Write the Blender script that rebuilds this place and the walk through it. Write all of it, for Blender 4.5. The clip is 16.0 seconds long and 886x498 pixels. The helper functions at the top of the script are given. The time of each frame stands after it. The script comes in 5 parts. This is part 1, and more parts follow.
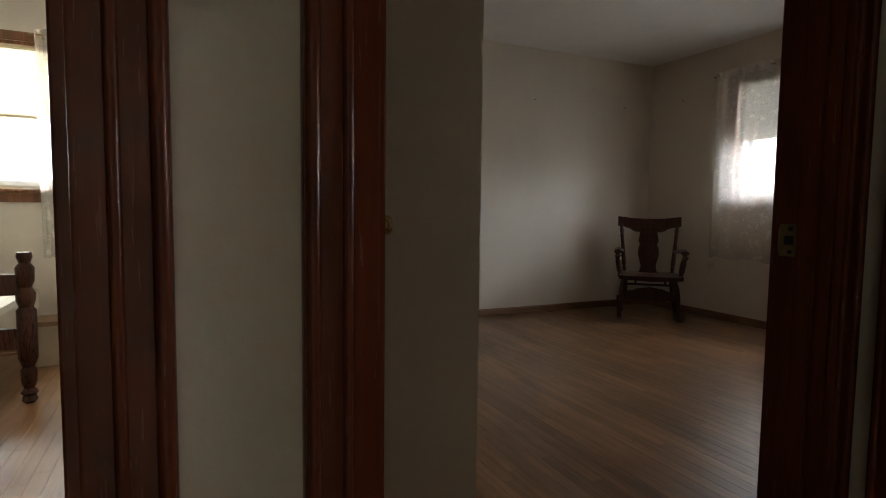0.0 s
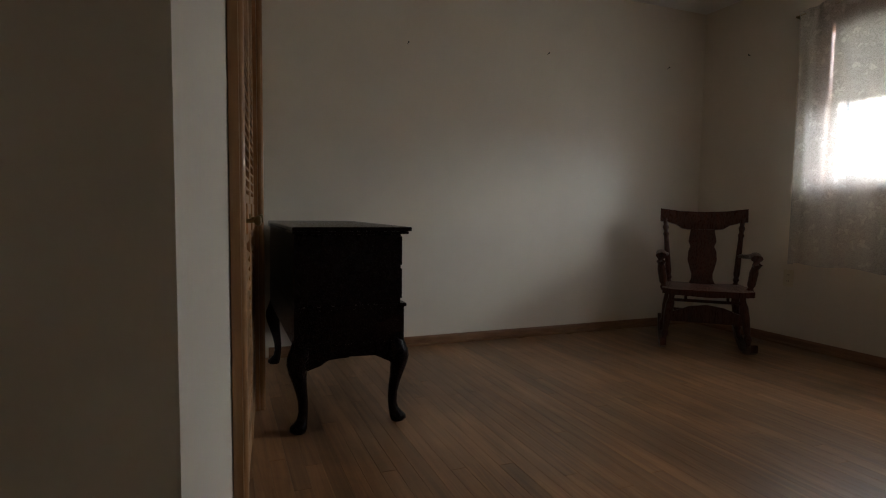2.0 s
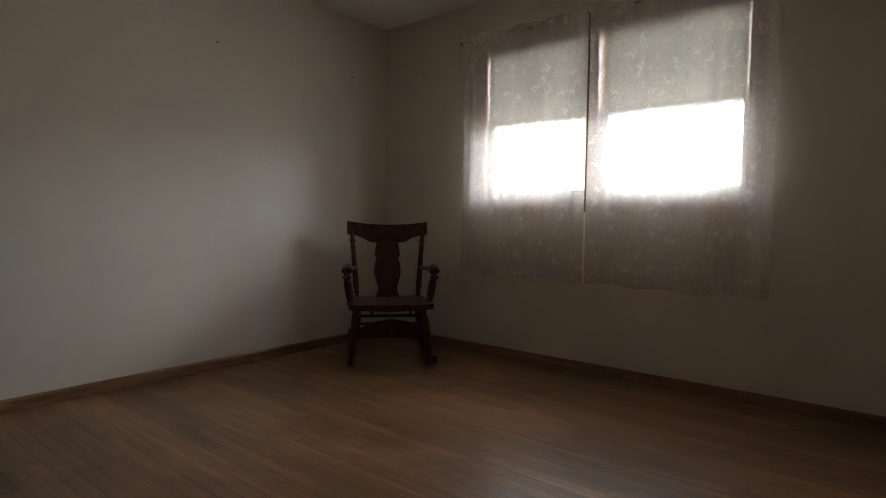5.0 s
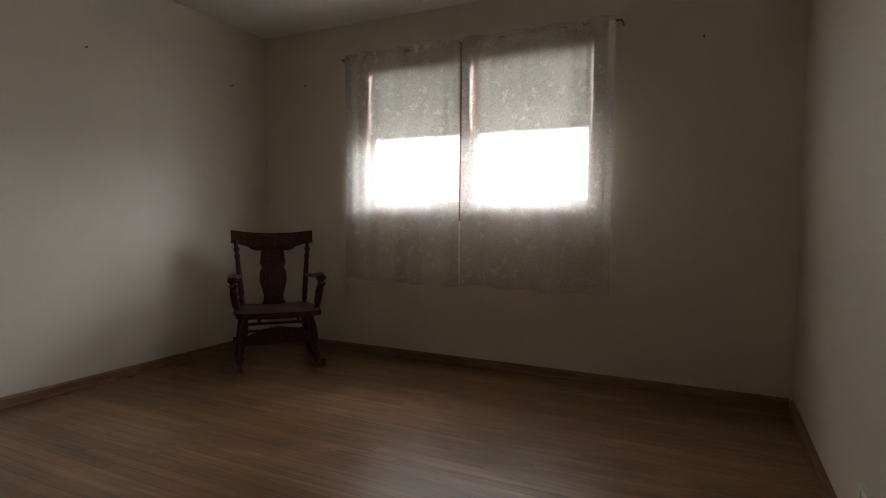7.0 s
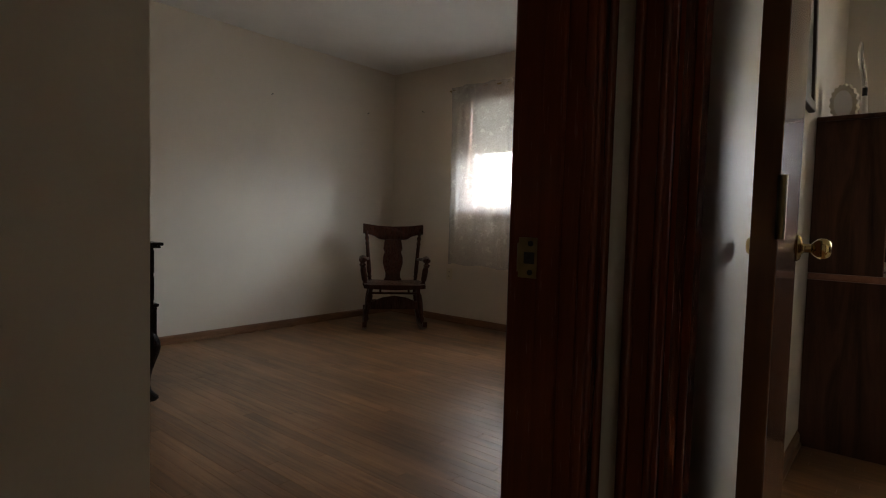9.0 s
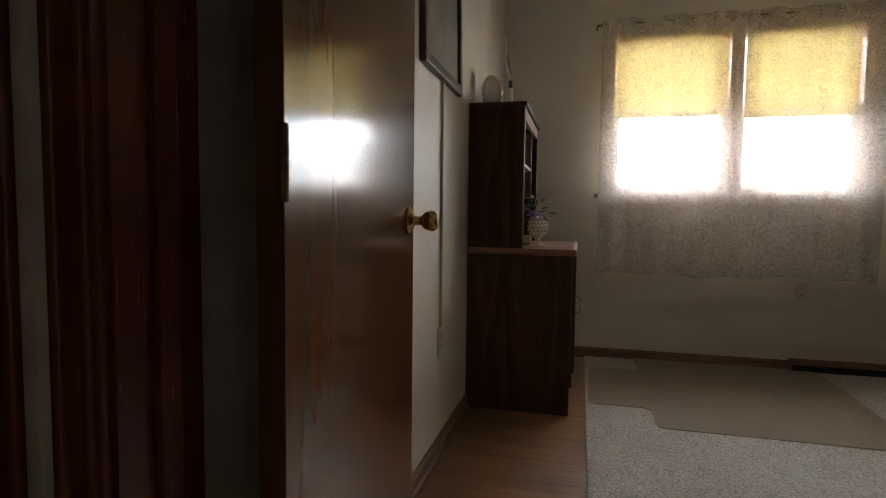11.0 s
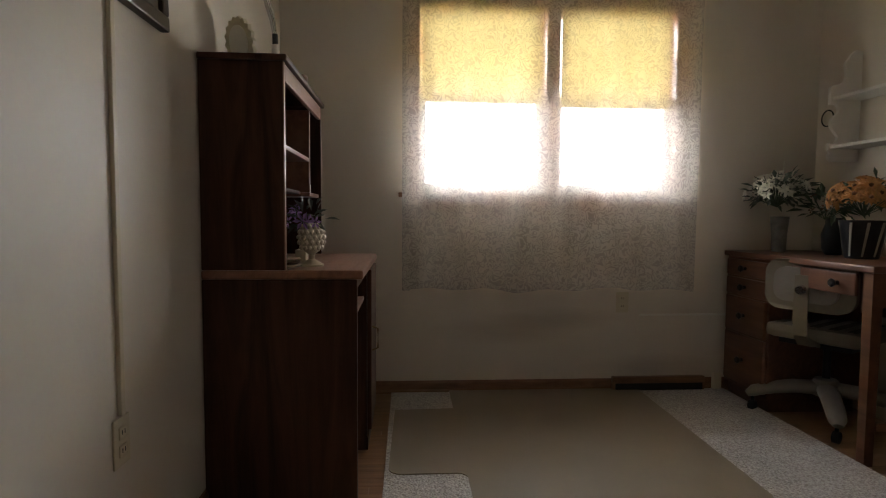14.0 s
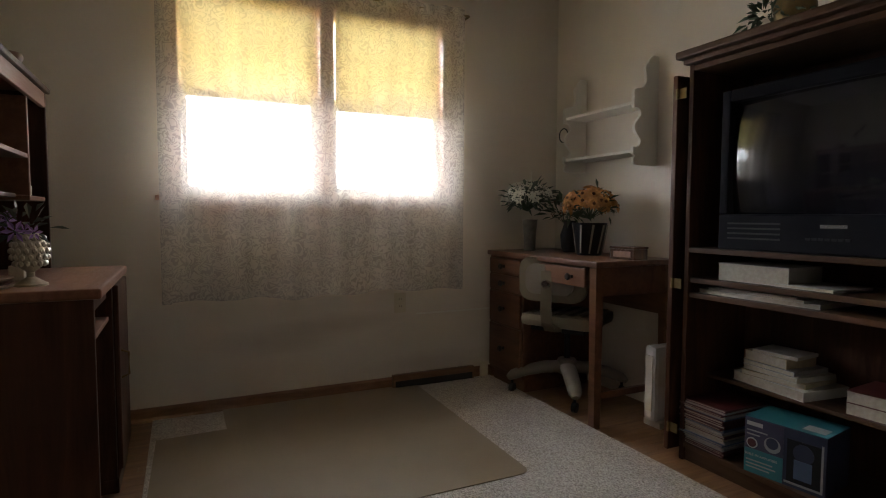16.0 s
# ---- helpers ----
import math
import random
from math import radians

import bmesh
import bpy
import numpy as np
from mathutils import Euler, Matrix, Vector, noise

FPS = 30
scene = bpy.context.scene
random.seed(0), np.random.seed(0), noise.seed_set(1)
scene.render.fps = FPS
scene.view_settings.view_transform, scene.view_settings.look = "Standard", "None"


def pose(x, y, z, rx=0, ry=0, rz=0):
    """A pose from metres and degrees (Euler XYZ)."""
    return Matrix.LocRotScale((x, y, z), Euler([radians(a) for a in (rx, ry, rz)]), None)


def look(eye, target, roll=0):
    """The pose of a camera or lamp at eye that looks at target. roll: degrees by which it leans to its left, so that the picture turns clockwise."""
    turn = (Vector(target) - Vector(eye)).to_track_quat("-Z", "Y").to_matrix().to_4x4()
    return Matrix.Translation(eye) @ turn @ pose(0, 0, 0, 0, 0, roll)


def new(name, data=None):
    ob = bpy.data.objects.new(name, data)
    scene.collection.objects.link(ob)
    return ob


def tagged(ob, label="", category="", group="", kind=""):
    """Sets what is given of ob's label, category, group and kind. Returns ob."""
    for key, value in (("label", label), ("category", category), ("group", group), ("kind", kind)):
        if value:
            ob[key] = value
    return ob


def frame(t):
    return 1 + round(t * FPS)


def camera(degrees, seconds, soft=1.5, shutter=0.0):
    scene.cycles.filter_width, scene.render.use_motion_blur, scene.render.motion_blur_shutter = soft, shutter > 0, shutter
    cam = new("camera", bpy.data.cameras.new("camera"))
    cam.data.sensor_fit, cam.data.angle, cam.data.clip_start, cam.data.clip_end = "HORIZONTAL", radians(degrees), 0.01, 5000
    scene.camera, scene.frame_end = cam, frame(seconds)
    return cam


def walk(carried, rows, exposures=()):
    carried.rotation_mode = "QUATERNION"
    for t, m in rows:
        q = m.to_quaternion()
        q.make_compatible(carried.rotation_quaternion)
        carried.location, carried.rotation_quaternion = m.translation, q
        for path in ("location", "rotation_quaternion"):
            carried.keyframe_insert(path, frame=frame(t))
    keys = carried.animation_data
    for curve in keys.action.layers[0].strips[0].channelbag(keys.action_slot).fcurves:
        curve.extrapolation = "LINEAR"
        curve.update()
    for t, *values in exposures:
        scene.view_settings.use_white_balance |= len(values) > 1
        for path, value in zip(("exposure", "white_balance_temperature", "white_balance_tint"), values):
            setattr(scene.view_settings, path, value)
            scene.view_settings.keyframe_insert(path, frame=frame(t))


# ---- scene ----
cam = camera(77.4, 16.0, 1.1)
PATH = [
    (0, (-0.944, -0.612, 0.968), (-0.099, 1.195, 0.822), 0.7),
    (0.5, (-0.787, -0.455, 0.967), (0.181, 1.29, 0.83), -0.9),
    (1, (-0.552, -0.184, 0.979), (0.417, 1.558, 0.814), 0.3),
    (1.5, (-0.315, 0.049, 0.985), (0.527, 1.854, 0.802), 0.5),
    (2, (-0.135, 0.355, 0.885), (0.612, 2.206, 0.745), 0.7),
    (2.5, (0.045, 0.599, 0.859), (0.775, 2.457, 0.734), 1.0),
    (3, (0.103, 0.645, 0.89), (0.932, 2.46, 0.762), 1.4),
    (3.5, (0.132, 0.602, 0.909), (1.156, 2.317, 0.795), 1.0),
    (4, (0.171, 0.582, 0.921), (1.406, 2.151, 0.811), 1.0),
    (4.5, (0.2, 0.56, 0.932), (1.61, 1.975, 0.823), 0.8),
    (5, (0.224, 0.539, 0.922), (1.782, 1.79, 0.823), 0.8),
    (5.2, (0.228, 0.532, 0.925), (1.844, 1.710, 0.825), 0.5),
    (6.3, (0.110, 0.475, 0.965), (1.937, 1.288, 0.860), 0.5),
    (7.3, (-0.065, 0.400, 1.015), (1.665, 1.403, 0.909), 0.5),
    (7.5, (-0.108, 0.357, 1.021), (1.521, 1.513, 0.915), 0.2),
    (8, (-0.28, 0.126, 0.956), (1.098, 1.574, 0.878), 0.9),
    (8.5, (-0.460, -0.144, 1.002), (0.876, 1.341, 0.891), 1.4),
    (9, (-0.65, -0.392, 0.969), (0.882, 0.889, 0.864), 1.6),
    (9.5, (-0.8, -0.572, 0.982), (0.925, 0.433, 0.855), 0.6),
    (10, (-0.738, -0.587, 0.976), (1.107, 0.174, 0.846), 0.4),
    (12.3, (0.312, -0.597, 0.917), (2.27, -0.216, 0.774), 0.6),
    (12.5, (0.379, -0.615, 0.92), (2.34, -0.248, 0.778), 0.5),
    (13, (0.473, -0.657, 0.919), (2.454, -0.412, 0.799), 0.3),
    (13.5, (0.486, -0.702, 0.947), (2.481, -0.645, 0.826), 0.4),
    (14, (0.475, -0.716, 0.963), (2.467, -0.846, 0.84), 0.4),
    (14.5, (0.469, -0.714, 0.973), (2.442, -1.021, 0.845), 0.4),
    (15, (0.455, -0.737, 0.962), (2.392, -1.222, 0.845), 0.2),
    (15.5, (0.465, -0.754, 0.976), (2.344, -1.426, 0.858), 0.2),
    (16, (0.484, -0.78, 0.986), (2.289, -1.633, 0.867), 0.2),
]
walk(cam, [(t, look(eye, target, roll)) for t, eye, target, roll in PATH],
     [(0.0, 0.0), (5.2, 0.0), (7.3, 0.15), (9.5, 0.15), (10.2, 0.1), (12.3, 0.0), (16.0, 0.0)])

# world, window light and exposure
world = bpy.data.worlds.new("World")
scene.world = world
world.use_nodes = True
wn = world.node_tree.nodes
sky = wn.new("ShaderNodeTexSky")
sky.sky_type = "NISHITA"
sky.sun_disc = False
sky.sun_elevation, sky.sun_rotation = radians(40), radians(250)
world.node_tree.links.new(sky.outputs[0], wn["Background"].inputs[0])
wn["Background"].inputs[1].default_value = 0.12


def window_light(name, loc, width, height, turn, watts, colour):
    lamp = bpy.data.lights.new(name, "AREA")
    lamp.shape, lamp.size, lamp.size_y, lamp.energy, lamp.color = "RECTANGLE", width, height, watts, colour
    ob = new(name, lamp)
    ob.matrix_world = Matrix.Translation(loc) @ turn
    return ob


EAST_IN = Euler((0, radians(90), 0)).to_matrix().to_4x4()
NORTH_IN = Euler((radians(-90), 0, 0)).to_matrix().to_4x4()
XE, YN, YS = 3.43, 3.725, -2.98
YA, YB, XB = 0.03, -0.06, 0.22          # party wall faces, west wall of the study
CEIL = 2.44
window_light("daylight_a", (XE + 0.45, 1.935, 1.61), 1.2, 1.9, EAST_IN, 36, (1.0, 0.96, 0.88))
window_light("daylight_b", (XE + 0.45, -1.475, 1.575), 1.2, 1.7, EAST_IN, 80, (0.98, 0.965, 0.98))
DOWN_IN = Euler((0, radians(48), 0)).to_matrix().to_4x4()
window_light("skylight_a", (XE + 1.3, 1.935, 2.75), 1.3, 2.6, DOWN_IN, 70, (0.84, 0.91, 1.0))
window_light("skylight_b", (XE + 1.3, -1.475, 2.75), 1.3, 2.4, DOWN_IN, 95, (0.90, 0.94, 1.0))
LOW_SKY = Euler((0, radians(78), 0)).to_matrix().to_4x4()
window_light("low_sky", (XE + 3.6, 0.3, 2.62), 1.7, 6.5, LOW_SKY, 620, (0.82, 0.90, 1.0))
window_light("daylight_c", (-2.3, YN + 0.3, 1.55), 1.3, 1.0, NORTH_IN, 100, (0.95, 1.0, 0.95))

# ---------------------------------------------------------------- materials


def node_mat(name):
    m = bpy.data.materials.new(name)
    m.use_nodes = True
    nt = m.node_tree
    return m, nt, nt.nodes["Principled BSDF"]


def ramp(nt, a, b, lo=0.3, hi=0.7):
    r = nt.nodes.new("ShaderNodeValToRGB")
    r.color_ramp.elements[0].color, r.color_ramp.elements[1].color = (*a, 1), (*b, 1)
    r.color_ramp.elements[0].position, r.color_ramp.elements[1].position = lo, hi
    return r


def texcoord(nt, scale=(1, 1, 1), kind="Object"):
    tc, mp = nt.nodes.new("ShaderNodeTexCoord"), nt.nodes.new("ShaderNodeMapping")
    mp.inputs["Scale"].default_value = scale
    nt.links.new(tc.outputs[kind], mp.inputs[0])
    return mp


def noise_tex(nt, mp, scale, detail=4, rough=0.55, dist=0.0):
    n = nt.nodes.new("ShaderNodeTexNoise")
    n.inputs["Scale"].default_value, n.inputs["Detail"].default_value = scale, detail
    n.inputs["Roughness"].default_value, n.inputs["Distortion"].default_value = rough, dist
    nt.links.new(mp.outputs[0], n.inputs["Vector"])
    return n


def mix_col(nt, fac, a, b, mode="MIX"):
    x = nt.nodes.new("ShaderNodeMix")
    x.data_type, x.blend_type = "RGBA", mode
    for sock, v in ((0, fac), (6, a), (7, b)):
        if isinstance(v, bpy.types.NodeSocket):
            nt.links.new(v, x.inputs[sock])
        elif isinstance(v, tuple):
            x.inputs[sock].default_value = (*v, 1)
        else:
            x.inputs[sock].default_value = v
    return x.outputs[2]


def bump(nt, bsdf, height, strength, dist=0.01):
    b = nt.nodes.new("ShaderNodeBump")
    b.inputs["Strength"].default_value, b.inputs["Distance"].default_value = strength, dist
    nt.links.new(height, b.inputs["Height"])
    nt.links.new(b.outputs[0], bsdf.inputs["Normal"])


def paint(name, col, rough=0.6, vary=0.12, scale=3.0, fine=60.0, relief=0.15, metal=0.0):
    """Painted or plain surface: soft stains at one scale, grain at another."""
    m, nt, p = node_mat(name)
    mp = texcoord(nt)
    big, small = noise_tex(nt, mp, scale, 5, 0.6), noise_tex(nt, mp, fine, 3)
    dark = tuple(c * (1 - vary) for c in col)
    light = tuple(min(1, c * (1 + vary * 0.5)) for c in col)
    r = ramp(nt, dark, light)
    nt.links.new(big.outputs["Fac"], r.inputs[0])
    c = mix_col(nt, 0.12, r.outputs[0], small.outputs["Color"], "SOFT_LIGHT")
    nt.links.new(c, p.inputs["Base Color"])
    p.inputs["Roughness"].default_value, p.inputs["Metallic"].default_value = rough, metal
    if relief:
        bump(nt, p, small.outputs["Fac"], relief, 0.004)
    return m


def wood(name, dark, light, stretch=(14, 14, 1.2), rough=0.35, rings=5.0, per_piece=0.0, relief=0.12, gloss_vary=0.15, wear=0.0):
    """Grained wood; the grain runs along the axis with the small stretch."""
    m, nt, p = node_mat(name)
    mp = texcoord(nt, stretch)
    if per_piece:
        info = nt.nodes.new("ShaderNodeObjectInfo")
        off = nt.nodes.new("ShaderNodeVectorMath")
        off.operation = "MULTIPLY_ADD"
        nt.links.new(info.outputs["Random"], off.inputs[0])
        off.inputs[1].default_value = (37, 53, 71)
        nt.links.new(mp.outputs[0], off.inputs[2])
        mp = off
    g = noise_tex(nt, mp, rings * 0.5, 6, 0.6, 1.2)
    f = noise_tex(nt, mp, rings * 5, 3, 0.6)
    r = ramp(nt, dark, light, 0.28, 0.72)
    nt.links.new(g.outputs["Fac"], r.inputs[0])
    c = mix_col(nt, 0.16, r.outputs[0], f.outputs["Fac"], "OVERLAY")
    if per_piece:
        hv = nt.nodes.new("ShaderNodeHueSaturation")
        mr = nt.nodes.new("ShaderNodeMapRange")
        mr.inputs[3].default_value, mr.inputs[4].default_value = 1 - per_piece, 1 + per_piece
        nt.links.new(info.outputs["Random"], mr.inputs[0])
        nt.links.new(mr.outputs[0], hv.inputs["Value"])
        nt.links.new(c, hv.inputs["Color"])
        c = hv.outputs[0]
    if wear:
        geo = nt.nodes.new("ShaderNodeNewGeometry")
        pos = nt.nodes.new("ShaderNodeMapping")
        pos.inputs["Scale"].default_value = (1.6, 0.7, 1)
        nt.links.new(geo.outputs["Position"], pos.inputs[0])
        w = noise_tex(nt, pos, 1.8, 6, 0.65, 0.6)
        wr = ramp(nt, (1 - wear,) * 3, (1 + wear,) * 3, 0.3, 0.7)
        nt.links.new(w.outputs["Fac"], wr.inputs[0])
        c = mix_col(nt, 1.0, c, wr.outputs[0], "MULTIPLY")
    nt.links.new(c, p.inputs["Base Color"])
    rr = nt.nodes.new("ShaderNodeMapRange")
    rr.inputs[3].default_value, rr.inputs[4].default_value = rough - gloss_vary / 2, rough + gloss_vary
    nt.links.new(f.outputs["Fac"], rr.inputs[0])
    nt.links.new(rr.outputs[0], p.inputs["Roughness"])
    if relief:
        bump(nt, p, f.outputs["Fac"], relief, 0.002)
    return m


def cloth_sheer(name, col, open_lo, open_hi, pattern_scale, glow=0.5, lines=46.0, sprigs=0.0):
    """Sheer lace: curling threads and sprigs that scatter light, with a fine open net between them."""
    m, nt, p = node_mat(name)
    mp = texcoord(nt)
    n = noise_tex(nt, mp, pattern_scale, 1.5, 0.45, 0.9)
    wave = nt.nodes.new("ShaderNodeMath")
    wave.operation = "MULTIPLY"
    wave.inputs[1].default_value = lines
    nt.links.new(n.outputs["Fac"], wave.inputs[0])
    sine = nt.nodes.new("ShaderNodeMath")
    sine.operation = "SINE"
    nt.links.new(wave.outputs[0], sine.inputs[0])
    r = ramp(nt, (open_lo,) * 3, (open_hi,) * 3, 0.0, 0.45)
    nt.links.new(sine.outputs[0], r.inputs[0])
    share = r.outputs[0]
    if sprigs:
        v = nt.nodes.new("ShaderNodeTexVoronoi")
        v.inputs["Scale"].default_value = sprigs
        nt.links.new(mix_col(nt, 0.10, mp.outputs[0], n.outputs["Color"], "ADD"), v.inputs["Vector"])
        q = ramp(nt, (0.82,) * 3, (1.0,) * 3, 0.22, 0.30)
        nt.links.new(v.outputs["Distance"], q.inputs[0])
        share = mix_col(nt, 1.0, share, q.outputs[0], "MULTIPLY")
    dif, tra, thr = nt.nodes.new("ShaderNodeBsdfDiffuse"), nt.nodes.new("ShaderNodeBsdfTranslucent"), nt.nodes.new("ShaderNodeBsdfTransparent")
    dif.inputs[0].default_value = tra.inputs[0].default_value = (*col, 1)
    a, b = nt.nodes.new("ShaderNodeMixShader"), nt.nodes.new("ShaderNodeMixShader")
    a.inputs[0].default_value = glow
    nt.links.new(dif.outputs[0], a.inputs[1]), nt.links.new(tra.outputs[0], a.inputs[2])
    nt.links.new(share, b.inputs[0])
    nt.links.new(a.outputs[0], b.inputs[1]), nt.links.new(thr.outputs[0], b.inputs[2])
    nt.links.new(b.outputs[0], nt.nodes["Material Output"].inputs[0])
    return m


def blind_mat(name, col, share):
    """Roller-blind cloth that lets part of the daylight through."""
    m, nt, p = node_mat(name)
    mp = texcoord(nt)
    n = noise_tex(nt, mp, 5, 5)
    r = ramp(nt, tuple(c * 0.85 for c in col), col)
    nt.links.new(n.outputs["Fac"], r.inputs[0])
    dif, tra, a = nt.nodes.new("ShaderNodeBsdfDiffuse"), nt.nodes.new("ShaderNodeBsdfTranslucent"), nt.nodes.new("ShaderNodeMixShader")
    for s in (dif, tra):
        nt.links.new(r.outputs[0], s.inputs[0])
    a.inputs[0].default_value = share
    nt.links.new(dif.outputs[0], a.inputs[1]), nt.links.new(tra.outputs[0], a.inputs[2])
    nt.links.new(a.outputs[0], nt.nodes["Material Output"].inputs[0])
    return m


def glass_mat(name):
    m, nt, p = node_mat(name)
    p.inputs["Base Color"].default_value = (1, 1, 1, 1)
    p.inputs["Roughness"].default_value = 0.02
    p.inputs["Transmission Weight"].default_value = 1.0
    p.inputs["IOR"].default_value = 1.45
    return m


def carpet_mat(name, a, b):
    m, nt, p = node_mat(name)
    mp = texcoord(nt)
    s, l = noise_tex(nt, mp, 140, 3, 0.7), noise_tex(nt, mp, 3, 4)
    v = nt.nodes.new("ShaderNodeTexVoronoi")
    v.inputs["Scale"].default_value = 110
    nt.links.new(mp.outputs[0], v.inputs["Vector"])
    r = ramp(nt, a, b, 0.35, 0.62)
    nt.links.new(s.outputs["Fac"], r.inputs[0])
    nt.links.new(mix_col(nt, 0.25, r.outputs[0], l.outputs["Fac"], "OVERLAY"), p.inputs["Base Color"])
    p.inputs["Roughness"].default_value = 1.0
    bump(nt, p, v.outputs["Distance"], 0.9, 0.006)
    return m


WALL = paint("wall_paint_cream", (0.69, 0.625, 0.53), 0.55, 0.07, 1.3, 90, 0.12)


def soot(m, spots):
    """Dark smudges on a painted wall: each spot is a centre and the half sizes of its soft oval."""
    nt = m.node_tree
    p = nt.nodes["Principled BSDF"]
    geo = nt.nodes.new("ShaderNodeNewGeometry")
    col = p.inputs["Base Color"].links[0].from_socket
    for centre, half in spots:
        mp = nt.nodes.new("ShaderNodeMapping")
        mp.inputs["Scale"].default_value = [1 / h for h in half]
        mp.inputs["Location"].default_value = [-c / h for c, h in zip(centre, half)]
        nt.links.new(geo.outputs["Position"], mp.inputs[0])
        wob = noise_tex(nt, mp, 1.2, 4, 0.6)
        g = nt.nodes.new("ShaderNodeTexGradient")
        g.gradient_type = "SPHERICAL"
        nt.links.new(mix_col(nt, 0.25, mp.outputs[0], wob.outputs["Color"], "LINEAR_LIGHT"), g.inputs[0])
        q = ramp(nt, (1, 1, 1), (0.85, 0.83, 0.81), 0.05, 0.75)
        nt.links.new(g.outputs["Fac"], q.inputs[0])
        col = mix_col(nt, 1.0, col, q.outputs[0], "MULTIPLY")
    nt.links.new(col, p.inputs["Base Color"])
    return m


WALLE = soot(paint("wall_paint_sooty", (0.69, 0.625, 0.53), 0.55, 0.07, 1.3, 90, 0.12),
             (((3.43, -1.25, 0.34), (1, 0.45, 0.10)), ((3.43, -1.55, 0.40), (1, 0.40, 0.07)), ((3.43, -2.1, 0.12), (1, 0.5, 0.09))))
CEILING = paint("ceiling_white", (0.78, 0.77, 0.74), 0.8, 0.05, 2, 120, 0.3)
TRIM = wood("trim_mahogany_stain", (0.10, 0.021, 0.008), (0.155, 0.035, 0.013), (16, 16, 1.0), 0.20, 3, relief=0.04)
TRIMX = wood("baseboard_brown_stain", (0.15, 0.072, 0.034), (0.27, 0.14, 0.068), (2, 2, 14), 0.4, 4)
DOORA = wood("door_veneer_birch", (0.12, 0.066, 0.028), (0.18, 0.105, 0.046), (9, 9, 0.7), 0.35, 3)
DOORB = wood("door_veneer_varnished", (0.105, 0.04, 0.015), (0.15, 0.06, 0.024), (6, 6, 0.4), 0.13, 3, relief=0.015, gloss_vary=0.06)
PINE = wood("louvre_pine", (0.27, 0.135, 0.055), (0.44, 0.245, 0.115), (12, 12, 1.0), 0.33, 4)
PINES = wood("louvre_slat_pine", (0.22, 0.11, 0.048), (0.42, 0.235, 0.11), (12, 1.0, 12), 0.35, 4, per_piece=0.25)
FLOORW = wood("oak_floor_strip", (0.155, 0.075, 0.034), (0.31, 0.17, 0.082), (16, 0.9, 16), 0.30, 4, per_piece=0.24, relief=0.1, wear=0.42)
FLOORJ = wood("oak_floor_joined", (0.17, 0.082, 0.037), (0.30, 0.16, 0.075), (16, 0.9, 16), 0.30, 4, relief=0.1, wear=0.3)
SUB = paint("floor_joint_dark", (0.10, 0.05, 0.025), 0.8)
ROCKW = wood("rocker_dark_oak", (0.022, 0.007, 0.004), (0.075, 0.022, 0.011), (10, 10, 1.0), 0.25, 4)
CHESTW = wood("chest_black_mahogany", (0.004, 0.002, 0.002), (0.010, 0.005, 0.004), (10, 1.5, 10), 0.22, 4)
OAKD = wood("desk_dark_oak", (0.022, 0.008, 0.005), (0.105, 0.045, 0.024), (7, 7, 0.6), 0.38, 4, relief=0.3)
OAKT = wood("desk_top_oak", (0.16, 0.07, 0.04), (0.28, 0.135, 0.08), (1.0, 9, 9), 0.3, 4)
OAKM = wood("armoire_oak", (0.045, 0.021, 0.011), (0.10, 0.053, 0.029), (0.9, 9, 9), 0.38, 4)
MAPLE = wood("small_desk_maple", (0.075, 0.028, 0.014), (0.165, 0.07, 0.034), (1.0, 9, 9), 0.32, 4)
BRASS = paint("brass", (0.58, 0.43, 0.20), 0.13, 0.1, 20, 90, 0.05, 1.0)
BRASSD = paint("brass_dull", (0.25, 0.185, 0.09), 0.42, 0.25, 30, 90, 0.1, 1.0)
CHROME = paint("steel", (0.6, 0.6, 0.6), 0.25, 0.1, 20, 90, 0.0, 1.0)
IVORY = paint("ivory_plastic", (0.62, 0.55, 0.40), 0.4, 0.06)
WHITEP = paint("white_paint", (0.75, 0.72, 0.65), 0.45, 0.06)
WHITEV = paint("vinyl_white", (0.8, 0.8, 0.8), 0.4, 0.04)
BLACK = paint("black_plastic", (0.012, 0.012, 0.014), 0.35, 0.2)
BLACKM = paint("black_matt", (0.01, 0.01, 0.01), 0.7, 0.2)
LACEA = cloth_sheer("sheer_curtain", (0.93, 0.90, 0.84), 0.58, 0.66, 30, 0.42, sprigs=13)
LACEB = cloth_sheer("lace_curtain", (0.88, 0.83, 0.75), 0.42, 0.62, 22, 0.2)
BLINDA = blind_mat("blind_cloth_grey", (0.50, 0.47, 0.41), 0.08)
BLINDB = blind_mat("blind_cloth_yellow", (0.80, 0.64, 0.27), 0.16)
BLINDC = blind_mat("blind_cloth_cream", (0.75, 0.66, 0.5), 0.16)
GLASS = glass_mat("window_glass")
RUG = carpet_mat("rug_grey_beige", (0.30, 0.27, 0.24), (0.68, 0.64, 0.59))
MAT = paint("mat_vinyl_tan", (0.25, 0.195, 0.13), 0.32, 0.08, 4, 150, 0.08)

for dull, level in ((CHESTW, 0.15), (ROCKW, 0.3), (BLACK, 0.3), (OAKM, 0.25), (OAKD, 0.18), (TRIM, 0.4)):
    dull.node_tree.nodes["Principled BSDF"].inputs["Specular IOR Level"].default_value = level

# ---------------------------------------------------------------- mesh helpers


